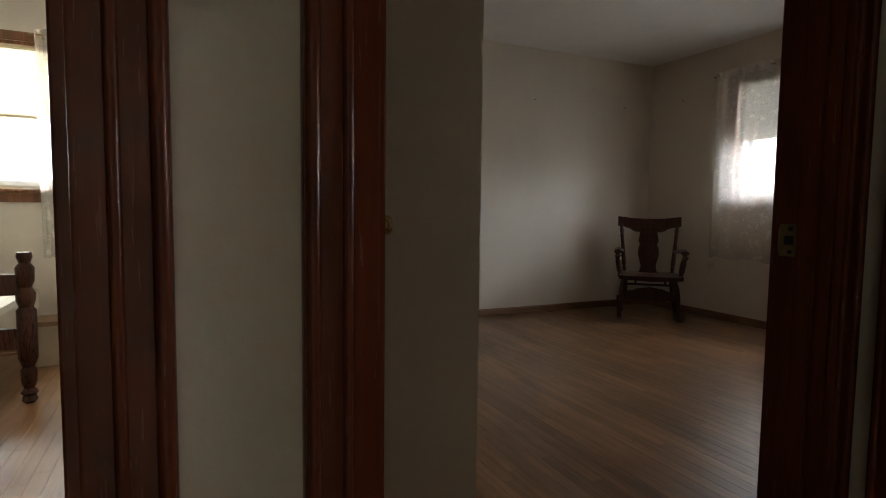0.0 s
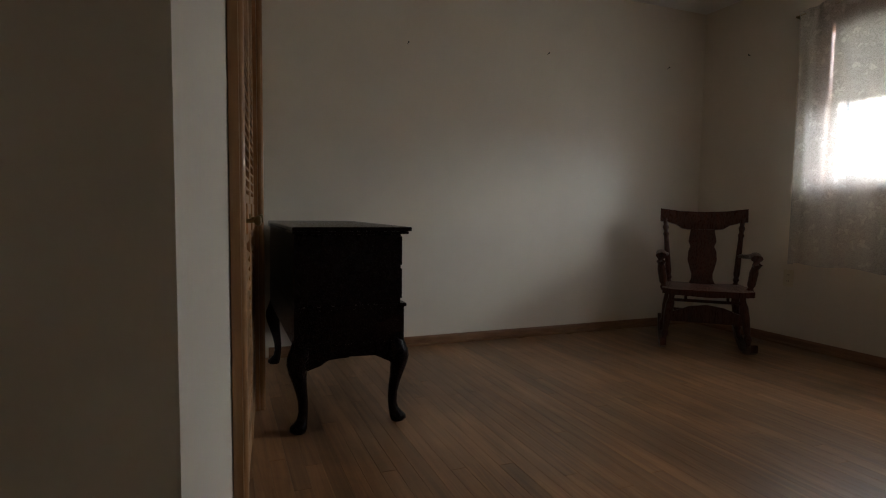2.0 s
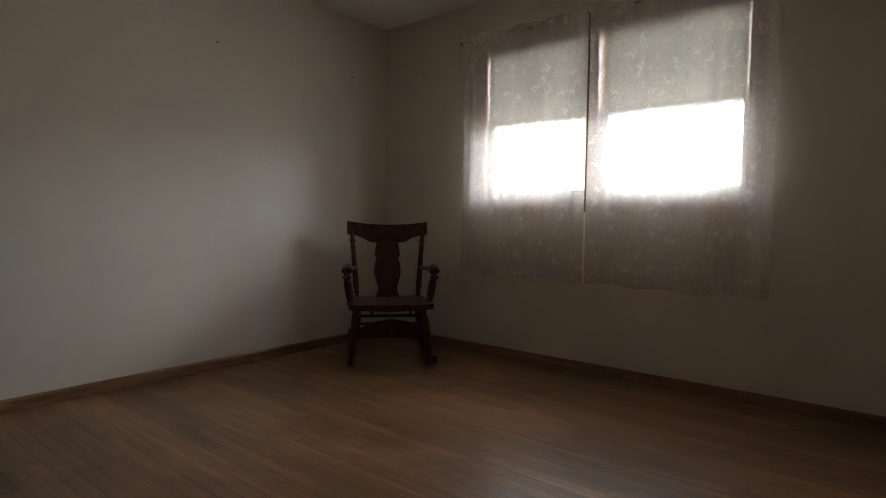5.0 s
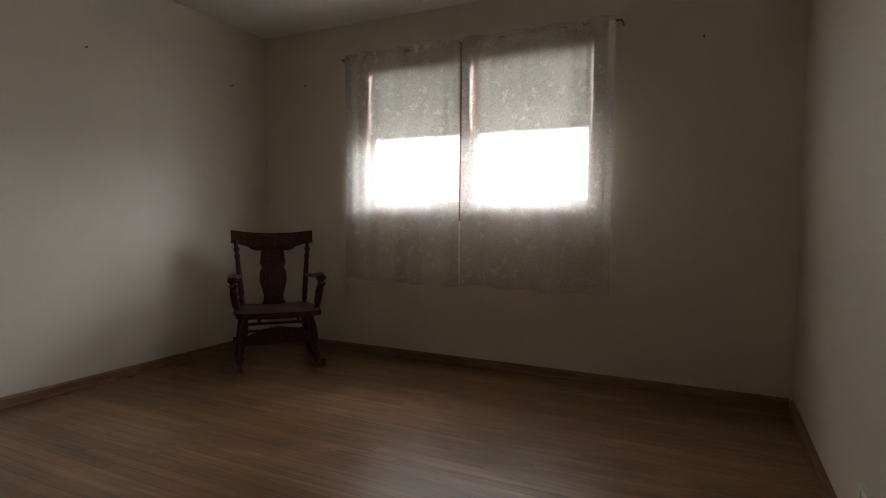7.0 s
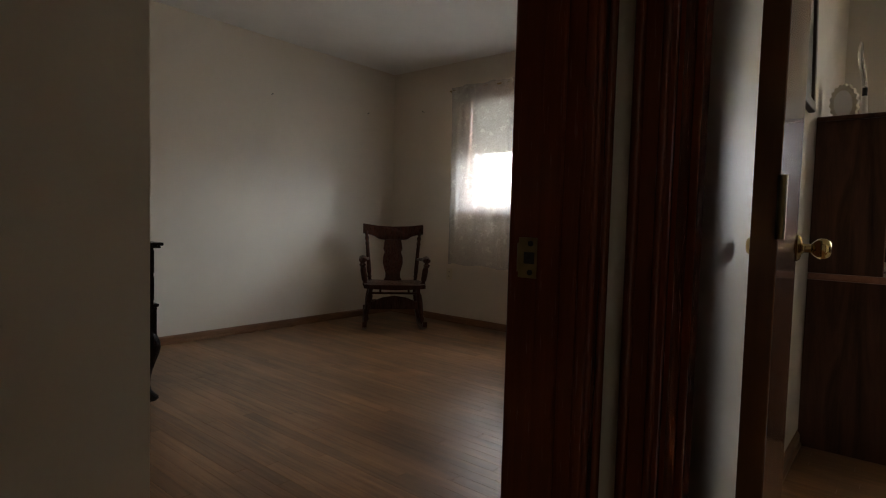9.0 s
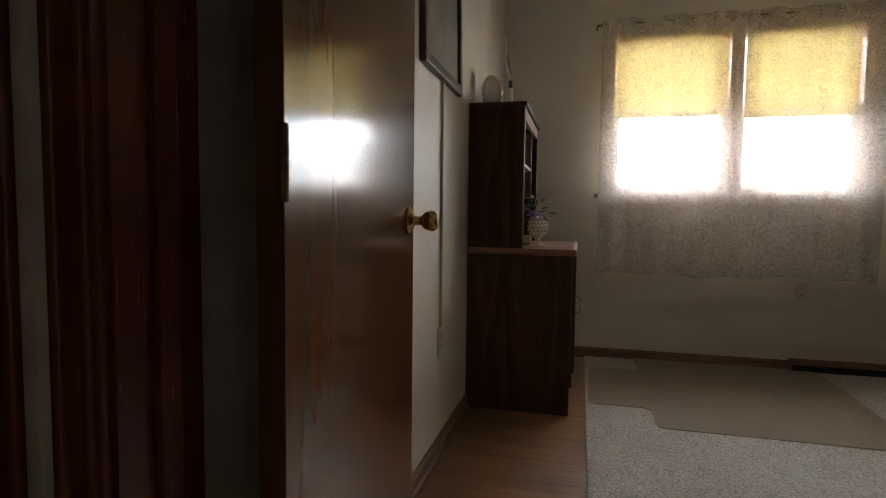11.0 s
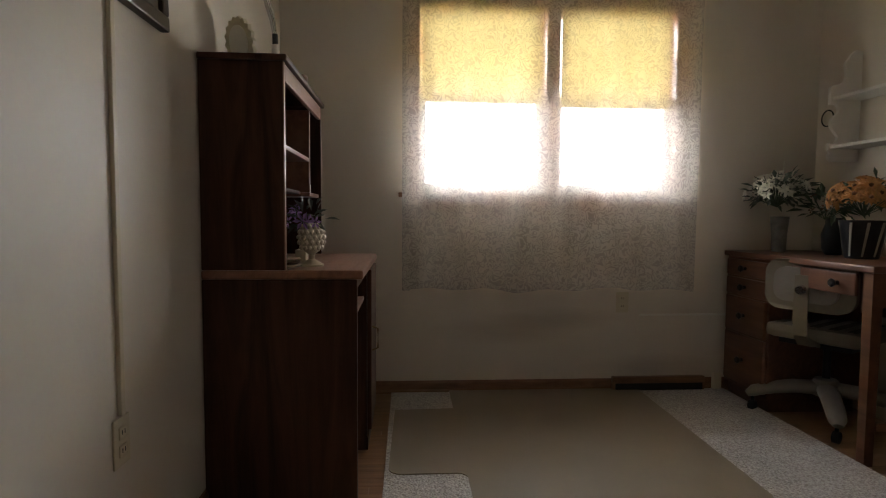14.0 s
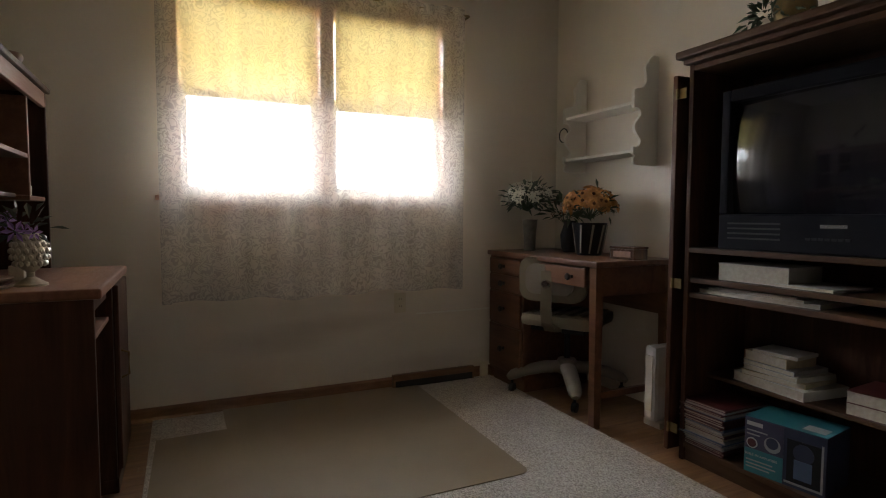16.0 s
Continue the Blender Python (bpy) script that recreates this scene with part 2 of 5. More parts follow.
def box(bm, x0, y0, z0, x1, y1, z1, bevel=0.0, m=None):
    r = bmesh.ops.create_cube(bm, size=1.0)
    vs = r["verts"]
    for v in vs:
        v.co = Vector(((x0 + x1) / 2 + v.co.x * (x1 - x0), (y0 + y1) / 2 + v.co.y * (y1 - y0), (z0 + z1) / 2 + v.co.z * (z1 - z0)))
    if bevel:
        es = list({e for v in vs for e in v.link_edges})
        r = bmesh.ops.bevel(bm, geom=es, offset=bevel, segments=2, affect="EDGES", profile=0.6)
        vs = r["verts"]
    if m is not None:
        bmesh.ops.transform(bm, matrix=m, verts=vs)
    return vs


def tube(bm, a, b, r0, r1=None, seg=12):
    a, b = Vector(a), Vector(b)
    r1 = r0 if r1 is None else r1
    d = b - a
    r = bmesh.ops.create_cone(bm, cap_ends=True, segments=seg, radius1=r0, radius2=r1, depth=d.length)
    bmesh.ops.transform(bm, matrix=Matrix.Translation((a + b) / 2) @ d.to_track_quat("Z", "Y").to_matrix().to_4x4(), verts=r["verts"])
    return r["verts"]


def lathe(bm, prof, seg=20, m=None):
    """Turned shape: prof is (radius, height) from bottom to top."""
    rings = []
    for r, z in prof:
        rings.append([bm.verts.new((r * math.cos(2 * math.pi * i / seg), r * math.sin(2 * math.pi * i / seg), z)) for i in range(seg)])
    for a, b in zip(rings, rings[1:]):
        for i in range(seg):
            bm.faces.new((a[i], a[(i + 1) % seg], b[(i + 1) % seg], b[i]))
    bm.faces.new(list(reversed(rings[0])))
    bm.faces.new(rings[-1])
    vs = [v for g in rings for v in g]
    if m is not None:
        bmesh.ops.transform(bm, matrix=m, verts=vs)
    return vs


def turned(bm, a, b, prof, seg=14):
    """Turned spindle from a to b; prof is (share of length, radius)."""
    a, b = Vector(a), Vector(b)
    d = b - a
    m = Matrix.Translation(a) @ d.to_track_quat("Z", "Y").to_matrix().to_4x4()
    return lathe(bm, [(r, s * d.length) for s, r in prof], seg, m)


def sweep(bm, path, radii, seg=12, squash=1.0):
    """Bent limb through the points of path, with a radius at each."""
    pts = [Vector(p) for p in path]
    rings = []
    for i, p in enumerate(pts):
        d = (pts[min(i + 1, len(pts) - 1)] - pts[max(i - 1, 0)]).normalized()
        q = d.to_track_quat("Z", "Y").to_matrix()
        rings.append([bm.verts.new(p + q @ Vector((radii[i] * math.cos(2 * math.pi * k / seg), radii[i] * squash * math.sin(2 * math.pi * k / seg), 0))) for k in range(seg)])
    for a, b in zip(rings, rings[1:]):
        for i in range(seg):
            bm.faces.new((a[i], a[(i + 1) % seg], b[(i + 1) % seg], b[i]))
    bm.faces.new(list(reversed(rings[0])))
    bm.faces.new(rings[-1])


def slab(bm, outline, depth, m=None):
    """Flat outline in x and z, with thickness along y."""
    f = [bm.verts.new((x, -depth / 2, z)) for x, z in outline]
    b = [bm.verts.new((x, depth / 2, z)) for x, z in outline]
    bm.faces.new(f)
    bm.faces.new(list(reversed(b)))
    n = len(f)
    for i in range(n):
        bm.faces.new((f[i], b[i], b[(i + 1) % n], f[(i + 1) % n]))
    if m is not None:
        bmesh.ops.transform(bm, matrix=m, verts=f + b)
    return f + b


def ball(bm, c, r, scale=(1, 1, 1), sub=2):
    v = bmesh.ops.create_icosphere(bm, subdivisions=sub, radius=r)["verts"]
    bmesh.ops.transform(bm, matrix=Matrix.Translation(c) @ Matrix.Diagonal((*scale, 1)), verts=v)
    return v


def mesh_of(name, bm, material, smooth=False):
    bmesh.ops.recalc_face_normals(bm, faces=bm.faces[:])
    me = bpy.data.meshes.new(name)
    if smooth:
        for f in bm.faces:
            f.smooth = True
        for e in bm.edges:
            if len(e.link_faces) == 2 and e.calc_face_angle(0) > 0.7:
                e.smooth = False
    bm.to_mesh(me)
    bm.free()
    me.materials.append(material)
    return me


def part(name, bm, material, parent, label="", smooth=False):
    ob = new(name, mesh_of(name, bm, material, smooth))
    ob.parent = parent
    if label:
        ob["label"] = label
    return ob


def single(name, bm, material, label, category="", group="", kind="", at=None, smooth=False):
    ob = new(name, mesh_of(name, bm, material, smooth))
    if at is not None:
        ob.matrix_world = at
    return tagged(ob, label, category, group, kind)


def thing(name, at, label, category, group="", kind=""):
    ob = new(name)
    ob.empty_display_size = 0.1
    ob.matrix_world = at
    return tagged(ob, label, category, group, kind)


def boxes(*rows, bevel=0.0):
    bm = bmesh.new()
    for r in rows:
        box(bm, *r, bevel=bevel)
    return bm


def box_part(name, dims, material, parent, label="", bevel=0.003):
    bm = bmesh.new()
    box(bm, *dims, bevel=bevel)
    return part(name, bm, material, parent, label)


# ---------------------------------------------------------------- structure
H = CEIL
A0, A1 = -0.757, 0.015                     # bedroom doorway
C0, C1 = -1.80, -1.035                   # other bedroom's doorway
DH = 2.05


def setting(name, bm, material, label):
    return single(name, bm, material, label, kind="structure")


WA = (1.10, 2.77, 1.10, 2.12)            # bedroom window
WB = (-2.19, -0.76, 1.10, 2.10)          # study window
WC = (-2.95, -1.68, 1.08, 1.98)          # other bedroom's window
XO = XE + 0.2
east = boxes((XE, -3.18, 0, XO, 3.97, WA[2]), (XE, -3.18, WA[2], XO, WB[0], H), (XE, WB[1], WA[2], XO, WA[0], H), (XE, WA[1], WA[2], XO, 3.97, H),
             (XE, WA[0], WA[3], XO, WA[1], H), (XE, WB[0], WB[3], XO, WB[1], H))
setting("wall_east", east, WALLE, "cream painted outside wall with two windows")
north = boxes((-4.2, YN, 0, XE, 3.97, WC[2]), (-4.2, YN, WC[2], WC[0], 3.97, H), (WC[1], YN, WC[2], XE, 3.97, H), (WC[0], YN, WC[3], WC[1], 3.97, H))
setting("wall_north", north, WALL, "cream painted plain bedroom wall")
setting("wall_south", boxes((XB - 0.12, -3.18, 0, XE, YS, H)), WALL, "cream painted study wall behind the desk")
setting("wall_party", boxes((A1 + 0.02, YB, 0, XE, YA, H), (C1 + 0.02, YB, 0, A0 - 0.02, YA, H), (-4.2, YB, 0, C0 - 0.02, YA, H),
                            (A0 - 0.02, YB, DH + 0.02, A1 + 0.02, YA, H), (C0 - 0.02, YB, DH + 0.02, C1 + 0.02, YA, H)), WALL,
        "cream painted wall with the two bedroom doorways")
B0, B1 = -0.93, -0.16
setting("wall_study_west", boxes((XB - 0.115, B1 + 0.02, 0, XB, YB, H), (XB - 0.115, YS, 0, XB, B0 - 0.02, H), (XB - 0.115, B0 - 0.02, DH + 0.02, XB, B1 + 0.02, H)),
        WALL, "cream painted wall with the study doorway")
setting("wall_hall_south", boxes((-4.2, -1.27, 0, XB - 0.115, -1.15, H)), WALL, "cream painted hall wall")
setting("wall_hall_west", boxes((-4.32, -1.27, 0, -4.2, 3.97, H)), WALL, "cream painted far end wall")
LEAN = Matrix.Translation((-0.165, 0.80, 0)) @ Matrix.Rotation(math.atan(-0.088), 4, "Z")   # closet front, u along local y
setting("wall_niche_west", boxes((-0.98, YA, 0, -0.86, YN, H)), WALL, "cream painted wall beside the open door")
setting("wall_closet_end", boxes((-0.86, 0.80, 0, -0.168, 0.90, H)), WALL, "cream painted closet end wall by the door")
D0, D1 = 0.60, 2.05                      # closet opening along the leaning wall
ob = setting("wall_closet_front", boxes((-0.1, 0.0, 0, 0, D0, H), (-0.1, D1, 0, 0, 2.95, H), (-0.1, D0, 2.05, 0, D1, H)), WALL, "cream painted closet wall with a folding-door opening")
ob.matrix_world = LEAN
setting("ceiling", boxes((-4.32, -3.18, H, XO, 3.97, H + 0.12)), CEILING, "white textured ceiling")
setting("floor", boxes((-4.32, -3.18, -0.15, XO, 3.97, -0.012)), SUB, "hardwood strip floor")


def baseboard(x0, y0, x1, y1, nx, ny, h=0.062, t=0.014):
    """Board along a wall from one point to another; (nx, ny) points into the room."""
    a, b = Vector((x0, y0, 0)), Vector((x1, y1, 0))
    d = b - a
    bm = bmesh.new()
    vs = slab(bm, [(0, 0), (t + 0.008, 0), (t + 0.008, 0.012), (t, 0.02), (t, h - 0.012), (t * 0.5, h), (0, h)], d.length)
    u = d.normalized()
    m = Matrix(((nx, u.x, 0, (a.x + b.x) / 2), (ny, u.y, 0, (a.y + b.y) / 2), (0, 0, 1, 0), (0, 0, 0, 1)))
    bmesh.ops.transform(bm, matrix=m, verts=vs)
    setting("baseboard", bm, TRIMX, "brown-stained wooden baseboard")


baseboard(XE, YA + 0.02, XE, YN - 0.02, -1, 0)
baseboard(0.12, YN, XE, YN, 0, -1)
baseboard(XE, YS, XE, YB, -1, 0, 0.065)
baseboard(0.30, YB, XE - 0.02, YB, 0, -1)
baseboard(0.08, YA, XE - 0.02, YA, 0, 1)
baseboard(-0.80, 0.80, -0.17, 0.80, 0, -1)
baseboard(-1.02, YB, -0.90, YB, 0, -1)
baseboard(-3.0, YN, -1.0, YN, 0, -1)


def casing_run(bm, pts, w, t, m):
    """Moulded casing: a flat with a raised rounded outer edge, as boxes in the plane of the opening."""
    for x0, z0, x1, z1 in pts:
        box(bm, x0, 0, z0, x1, t, z1, 0.004, m)


def doorway(name, origin, along, out, width, depth, label, inset=0.04, wide=(0.0, 0.0)):
    """Jamb, stop and casings of a door opening. along: unit way across the opening; out: unit way towards the hall."""
    m = Matrix(((along[0], out[0], 0, origin[0]), (along[1], out[1], 0, origin[1]), (0, 0, 1, 0), (0, 0, 0, 1)))
    root = thing(name, m, label, "doorway", kind="structure")
    bm = bmesh.new()
    for x0, x1 in ((-0.02, 0.0), (width, width + 0.02)):
        box(bm, x0, -0.004, 0, x1, depth + 0.004, DH + 0.02)
    box(bm, -0.0, -0.004, DH, width, depth + 0.004, DH + 0.02)
    part("jamb", bm, TRIM, root)
    bm = bmesh.new()
    for x0, x1 in ((0.0, 0.011), (width - 0.011, width)):
        box(bm, x0, inset, 0, x1, inset + 0.032, DH, 0.003)
    box(bm, 0.011, inset, DH - 0.011, width - 0.011, inset + 0.032, DH, 0.003)
    part("door_stop", bm, TRIM, root)
    for side, y0, y1 in (("hall", depth, depth + 0.016), ("room", -0.016, 0.0)):
        for x0, x1, lip in ((-0.062 - wide[0] * (side == "hall"), -0.006, -1), (width + 0.006, width + 0.062 + wide[1] * (side == "hall"), 1)):
            bm = bmesh.new()
            box(bm, x0, y0, 0, x1, y1, DH + 0.062, 0.004)
            e = x0 if lip < 0 else x1
            yy = y1 if side == "hall" else y0
            tube(bm, (e - lip * 0.009, yy, 0), (e - lip * 0.009, yy, DH + 0.055), 0.008, seg=10)
            tube(bm, (e - lip * 0.044, yy, 0), (e - lip * 0.044, yy, DH + 0.055), 0.006, seg=10)
            part("casing", bm, TRIM, root, smooth=True)
        bm = bmesh.new()
        box(bm, -0.006, y0, DH + 0.006, width + 0.006, y1, DH + 0.062, 0.004)
        part("casing", bm, TRIM, root)
    return root


T = YA - YB
doorway("door_1", (A0, YA), (1, 0), (0, -1), A1 - A0, T, "dark mahogany-stained bedroom door frame", wide=(0.022, 0.0))
doorway("door_2", (C0, YA), (1, 0), (0, -1), C1 - C0, T, "dark mahogany-stained frame of the other bedroom", wide=(0.0, 0.02))
doorway("door_3", (XB, B0), (0, 1), (-1, 0), B1 - B0, 0.115, "dark mahogany-stained study door frame")

# strike plate on the bedroom door frame
sp = thing("strike_plate", pose(0.012, 0.0, 0.92), "worn brass strike plate on the door frame", "strike plate")
bm = bmesh.new()
box(bm, -0.003, -0.018, -0.028, 0.001, 0.022, 0.028, 0.001)
tube(bm, (-0.001, 0.022, -0.02), (-0.001, 0.022, 0.02), 0.0025)
part("plate", bm, BRASSD, sp)
part("latch_hole", boxes((-0.0045, -0.004, -0.008, -0.002, 0.012, 0.008)), BLACKM, sp, "dark latch hole")
for z in (-0.02, 0.02):
    bm = bmesh.new()
    tube(bm, (-0.005, 0.002, z), (-0.002, 0.002, z), 0.004)
    part("screw", bm, BLACKM, sp)


def knob_profile():
    return [(0.032, 0), (0.033, 0.004), (0.028, 0.010), (0.015, 0.013), (0.011, 0.018), (0.011, 0.032), (0.016, 0.036), (0.022, 0.043), (0.0255, 0.052),
            (0.0245, 0.062), (0.018, 0.070), (0.012, 0.072), (0.010, 0.069)]


def door_leaf(name, hinge, turn, material, label, width=0.755):
    """Flush door: local x from hinge to lock edge, y across the thickness."""
    root = thing(name, Matrix.Translation((*hinge, 0)) @ Matrix.Rotation(radians(turn), 4, "Z"), label, "door")
    box_part("leaf", (0, -0.0175, 0.012, width, 0.0175, 2.035), material, root, bevel=0.002)
    for s in (1, -1):
        bm = bmesh.new()
        m = Matrix.Translation((width - 0.065, s * 0.0175, 0.925)) @ Matrix.Rotation(radians(-90 * s), 4, "X")
        lathe(bm, knob_profile(), 28, m)
        part("door_knob", bm, BRASS, root, "polished brass knob", smooth=True)
    box_part("latch_plate", (width - 0.001, -0.012, 0.895, width + 0.0015, 0.012, 0.955), BRASSD, root, bevel=0.0)
    for z in (0.25, 1.0, 1.8):
        bm = bmesh.new()
        tube(bm, (-0.006, -0.02, z - 0.045), (-0.006, -0.02, z + 0.045), 0.006)
        part("hinge", bm, BRASSD, root)
    return root


door_leaf("bedroom_door", (A0 - 0.006, YA + 0.045), 72.5, DOORA, "birch-veneer flush door standing open into the bedroom", 0.735)
door_leaf("study_door", (XB + 0.03, -0.236), 5.6, DOORB, "varnished brown flush door standing open into the study", 0.76)

# ---------------------------------------------------------------- windows


def window(name, m, w, z0, z1, sash_mat, label, mullion, depth=0.2):
    """Local x across, y outwards through the wall from the inner face."""
    root = thing(name, m, label, "window", kind="structure")
    bm = bmesh.new()
    for x0, x1 in ((-0.057, 0), (w, w + 0.057)):
        box(bm, x0, -0.018, z0 - 0.02, x1, -0.001, z1 + 0.057, 0.004)
    box(bm, 0, -0.018, z1, w, -0.001, z1 + 0.057, 0.004)
    part("casing", bm, TRIMW, root, "stained wood casing")
    box_part("stool", (-0.09, -0.036, z0 - 0.045, w + 0.09, 0.05, z0 - 0.02), TRIMW, root, "stained wooden window stool", 0.006)
    box_part("apron", (-0.05, -0.017, z0 - 0.105, w + 0.05, -0.001, z0 - 0.045), TRIMW, root, bevel=0.004)
    bm = bmesh.new()
    for x0, x1 in ((0, 0.02), (w - 0.02, w)):
        box(bm, x0, 0.0, z0 - 0.02, x1, depth, z1)
    box(bm, 0.02, 0.0, z1 - 0.02, w - 0.02, depth, z1)
    box(bm, 0.02, 0.05, z0 - 0.02, w - 0.02, depth, z0)
    part("liner", bm, TRIMW, root)
    box_part("mullion", (mullion - 0.035, -0.012, z0 - 0.018, mullion + 0.035, depth - 0.03, z1 - 0.02), TRIMW, root, "stained centre mullion", 0.004)
    zm = (z0 + z1) / 2
    for x0, x1 in ((0.02, mullion - 0.035), (mullion + 0.035, w - 0.02)):
        for a, b, y in ((z0, zm + 0.02, 0.07), (zm - 0.02, z1 - 0.02, 0.11)):
            bm = bmesh.new()
            f = 0.036
            box(bm, x0, y, a, x0 + f, y + 0.035, b)
            box(bm, x1 - f, y, a, x1, y + 0.035, b)
            box(bm, x0 + f, y, a, x1 - f, y + 0.035, a + f)
            box(bm, x0 + f, y, b - f, x1 - f, y + 0.035, b)
            s = part("sash", bm, sash_mat, root, "white sash")
            g = part("pane", boxes((x0 + f, y + 0.015, a + f, x1 - f, y + 0.019, b - f)), GLASS, s)
            g.visible_shadow = False
    return root


def blind(m, w, z_top, z_bot, material, label, slant=0.0):
    root = thing("roller_blind", m, label, "window blind", "roller blinds")
    bm = bmesh.new()
    tube(bm, (0, 0, z_top), (w, 0, z_top), 0.016)
    part("roller", bm, material, root)
    bm = bmesh.new()
    n = 12
    vs = []
    for i in range(n + 1):
        x = w * i / n
        vs.append([bm.verts.new((x, 0.014 + 0.002 * math.sin(i), z)) for z in (z_top, (z_top + z_bot) / 2, z_bot + slant * (i / n - 0.5))])
    for a, b in zip(vs, vs[1:]):
        for k in range(2):
            bm.faces.new((a[k], b[k], b[k + 1], a[k + 1]))
    part("cloth", bm, material, root)
    bm = bmesh.new()
    box(bm, 0.004, 0.008, z_bot - 0.012, w - 0.004, 0.02, z_bot + 0.006, 0.003)
    o = part("hem_bar", bm, material, root)
    return root


def curtain(name, m, w, z_top, z_bot, material, label, folds, seed, gap=None, deep=0.014, reach=0.055):
    """Gathered sheer curtain with a ruffled header, hanging from a rod."""
    rng = random.Random(seed)
    root = thing(name, m, label, "curtain")
    ph = [rng.uniform(0, 6.28) for _ in range(6)]
    nx, nz = 260, 26

    def off(x, z):
        k = min(1, (z_top - z) / 0.25)
        a = math.sin(x * folds + ph[0] + 1.1 * math.sin(x * 3.1 + ph[1])) * 0.6 + math.sin(x * folds * 0.43 + ph[2]) * 0.5 + 0.25 * math.sin(x * folds * 2.3 + ph[3])
        return deep * a * (0.45 + 0.75 * k) + 0.004 * math.sin(z * 3 + x * 5 + ph[4]) * k

    spans = [(0, w)] if gap is None else [(0, gap - 0.006), (gap + 0.006, w)]
    for s0, s1 in spans:
        bm = bmesh.new()
        k = max(40, int(nx * (s1 - s0) / w))
        grid = []
        for i in range(k + 1):
            x = s0 + (s1 - s0) * i / k
            hem = 0.008 * math.sin(x * 19 + ph[5]) + 0.006 * math.sin(x * 7)
            grid.append([bm.verts.new((x, off(x, z_top + (z_bot - z_top) * j / nz), z_top + (z_bot + hem - z_top) * j / nz)) for j in range(nz + 1)])
        for a, b in zip(grid, grid[1:]):
            for j in range(nz):
                bm.faces.new((a[j], b[j], b[j + 1], a[j + 1]))
        part("panel", bm, material, root, smooth=True)
        bm = bmesh.new()
        grid = []
        for i in range(k + 1):
            x = s0 + (s1 - s0) * i / k
            grid.append([bm.verts.new((x, -0.004 + 0.010 * math.sin(x * 55 + 2 * math.sin(x * 9)) + off(x, z) * 0.5, z)) for z in (z_top + 0.03 + 0.006 * math.sin(x * 23 + ph[1]), z_top, z_top - 0.03)])
        for a, b in zip(grid, grid[1:]):
            for j in range(2):
                bm.faces.new((a[j], b[j], b[j + 1], a[j + 1]))
        part("ruffled_header", bm, material, root, smooth=True)
        for x in ((s0, s1)):
            bm = bmesh.new()
            sgn = 1 if x == s0 else -1
            col = [[bm.verts.new((x + sgn * d, off(x + sgn * d, z_top + (z_bot - z_top) * j / nz) - 0.003, z_top + (z_bot - z_top) * j / nz)) for d in (0, 0.02, 0.04)] for j in range(nz + 1)]
            for a, b in zip(col, col[1:]):
                for j in range(2):
                    bm.faces.new((a[j], a[j + 1], b[j + 1], b[j]))
            part("side_hem", bm, material, root)
    bm = bmesh.new()
    tube(bm, (-0.03, 0.008, z_top), (w + 0.03, 0.008, z_top), 0.007)
    for x in (-0.03, w + 0.03):
        tube(bm, (x, 0.008, z_top), (x, reach, z_top), 0.006)
    part("rod", bm, BRASSD, root)
    return root


TRIMW = wood("window_trim_stain", (0.12, 0.045, 0.018), (0.28, 0.12, 0.05), (16, 16, 1.0), 0.35, 4)


def east_frame(y_left, x):
    """Local x runs south along the east wall, y outwards."""
    return Matrix(((0, 1, 0, x), (-1, 0, 0, y_left), (0, 0, 1, 0), (0, 0, 0, 1)))


MA, MB = 2.77 - 1.965, 0.76                # mullions, from the north end of each opening
window("window_1", east_frame(WA[1], XE), WA[1] - WA[0], WA[2], WA[3], WHITEV, "double sash window with stained wood trim", MA)
window("window_2", east_frame(WB[1], XE), WB[1] - WB[0], WB[2], WB[3], WHITEV, "double sash window with stained wood trim in the study", MB - 0.03)
for x0, x1, zb, sl in ((0.03, MA - 0.055, 1.60, -0.01), (MA + 0.06, WA[1] - WA[0] - 0.04, 1.60, -0.02)):
    blind(east_frame(WA[1] - x0, XE + 0.025), x1 - x0, WA[3] - 0.035, zb, BLINDA, "grey cloth roller blind pulled half down", sl)
wb = WB[1] - WB[0]
for x0, x1, zb in ((0.035, MB - 0.085, 1.58), (MB + 0.025, wb - 0.04, 1.56)):
    blind(east_frame(WB[1] - x0, XE + 0.025), x1 - x0, WB[3] - 0.035, zb, BLINDB, "yellow cloth roller blind pulled half down")
curtain("sheer_curtain", east_frame(2.88, XE - 0.098), 1.90, 2.155, 0.56, LACEA, "thin white floral sheer curtain over the bedroom window", 26, 3, 0.925, reach=0.098)
curtain("lace_curtain", east_frame(-0.69, XE - 0.088), 1.575, 2.125, 0.57, LACEB, "off-white lace curtain over the study window", 22, 5, reach=0.088)
north_frame = Matrix(((1, 0, 0, WC[0]), (0, 1, 0, YN), (0, 0, 1, 0), (0, 0, 0, 1)))
window("window_3", north_frame, WC[1] - WC[0], WC[2], WC[3], WHITEV, "sash window of the other bedroom", 0.635)
blind(Matrix.Translation((WC[0] + 0.68, YN + 0.025, 0)), 0.57, WC[3] - 0.03, 1.52, BLINDC, "cream roller blind pulled half down in the other bedroom")
curtain("side_curtain", Matrix.Translation((WC[1] - 0.09, YN - 0.055, 0)), 0.16, 2.02, 0.62, LACEA, "white sheer curtain drawn to the side", 40, 8)

# ---------------------------------------------------------------- bedroom: closet doors


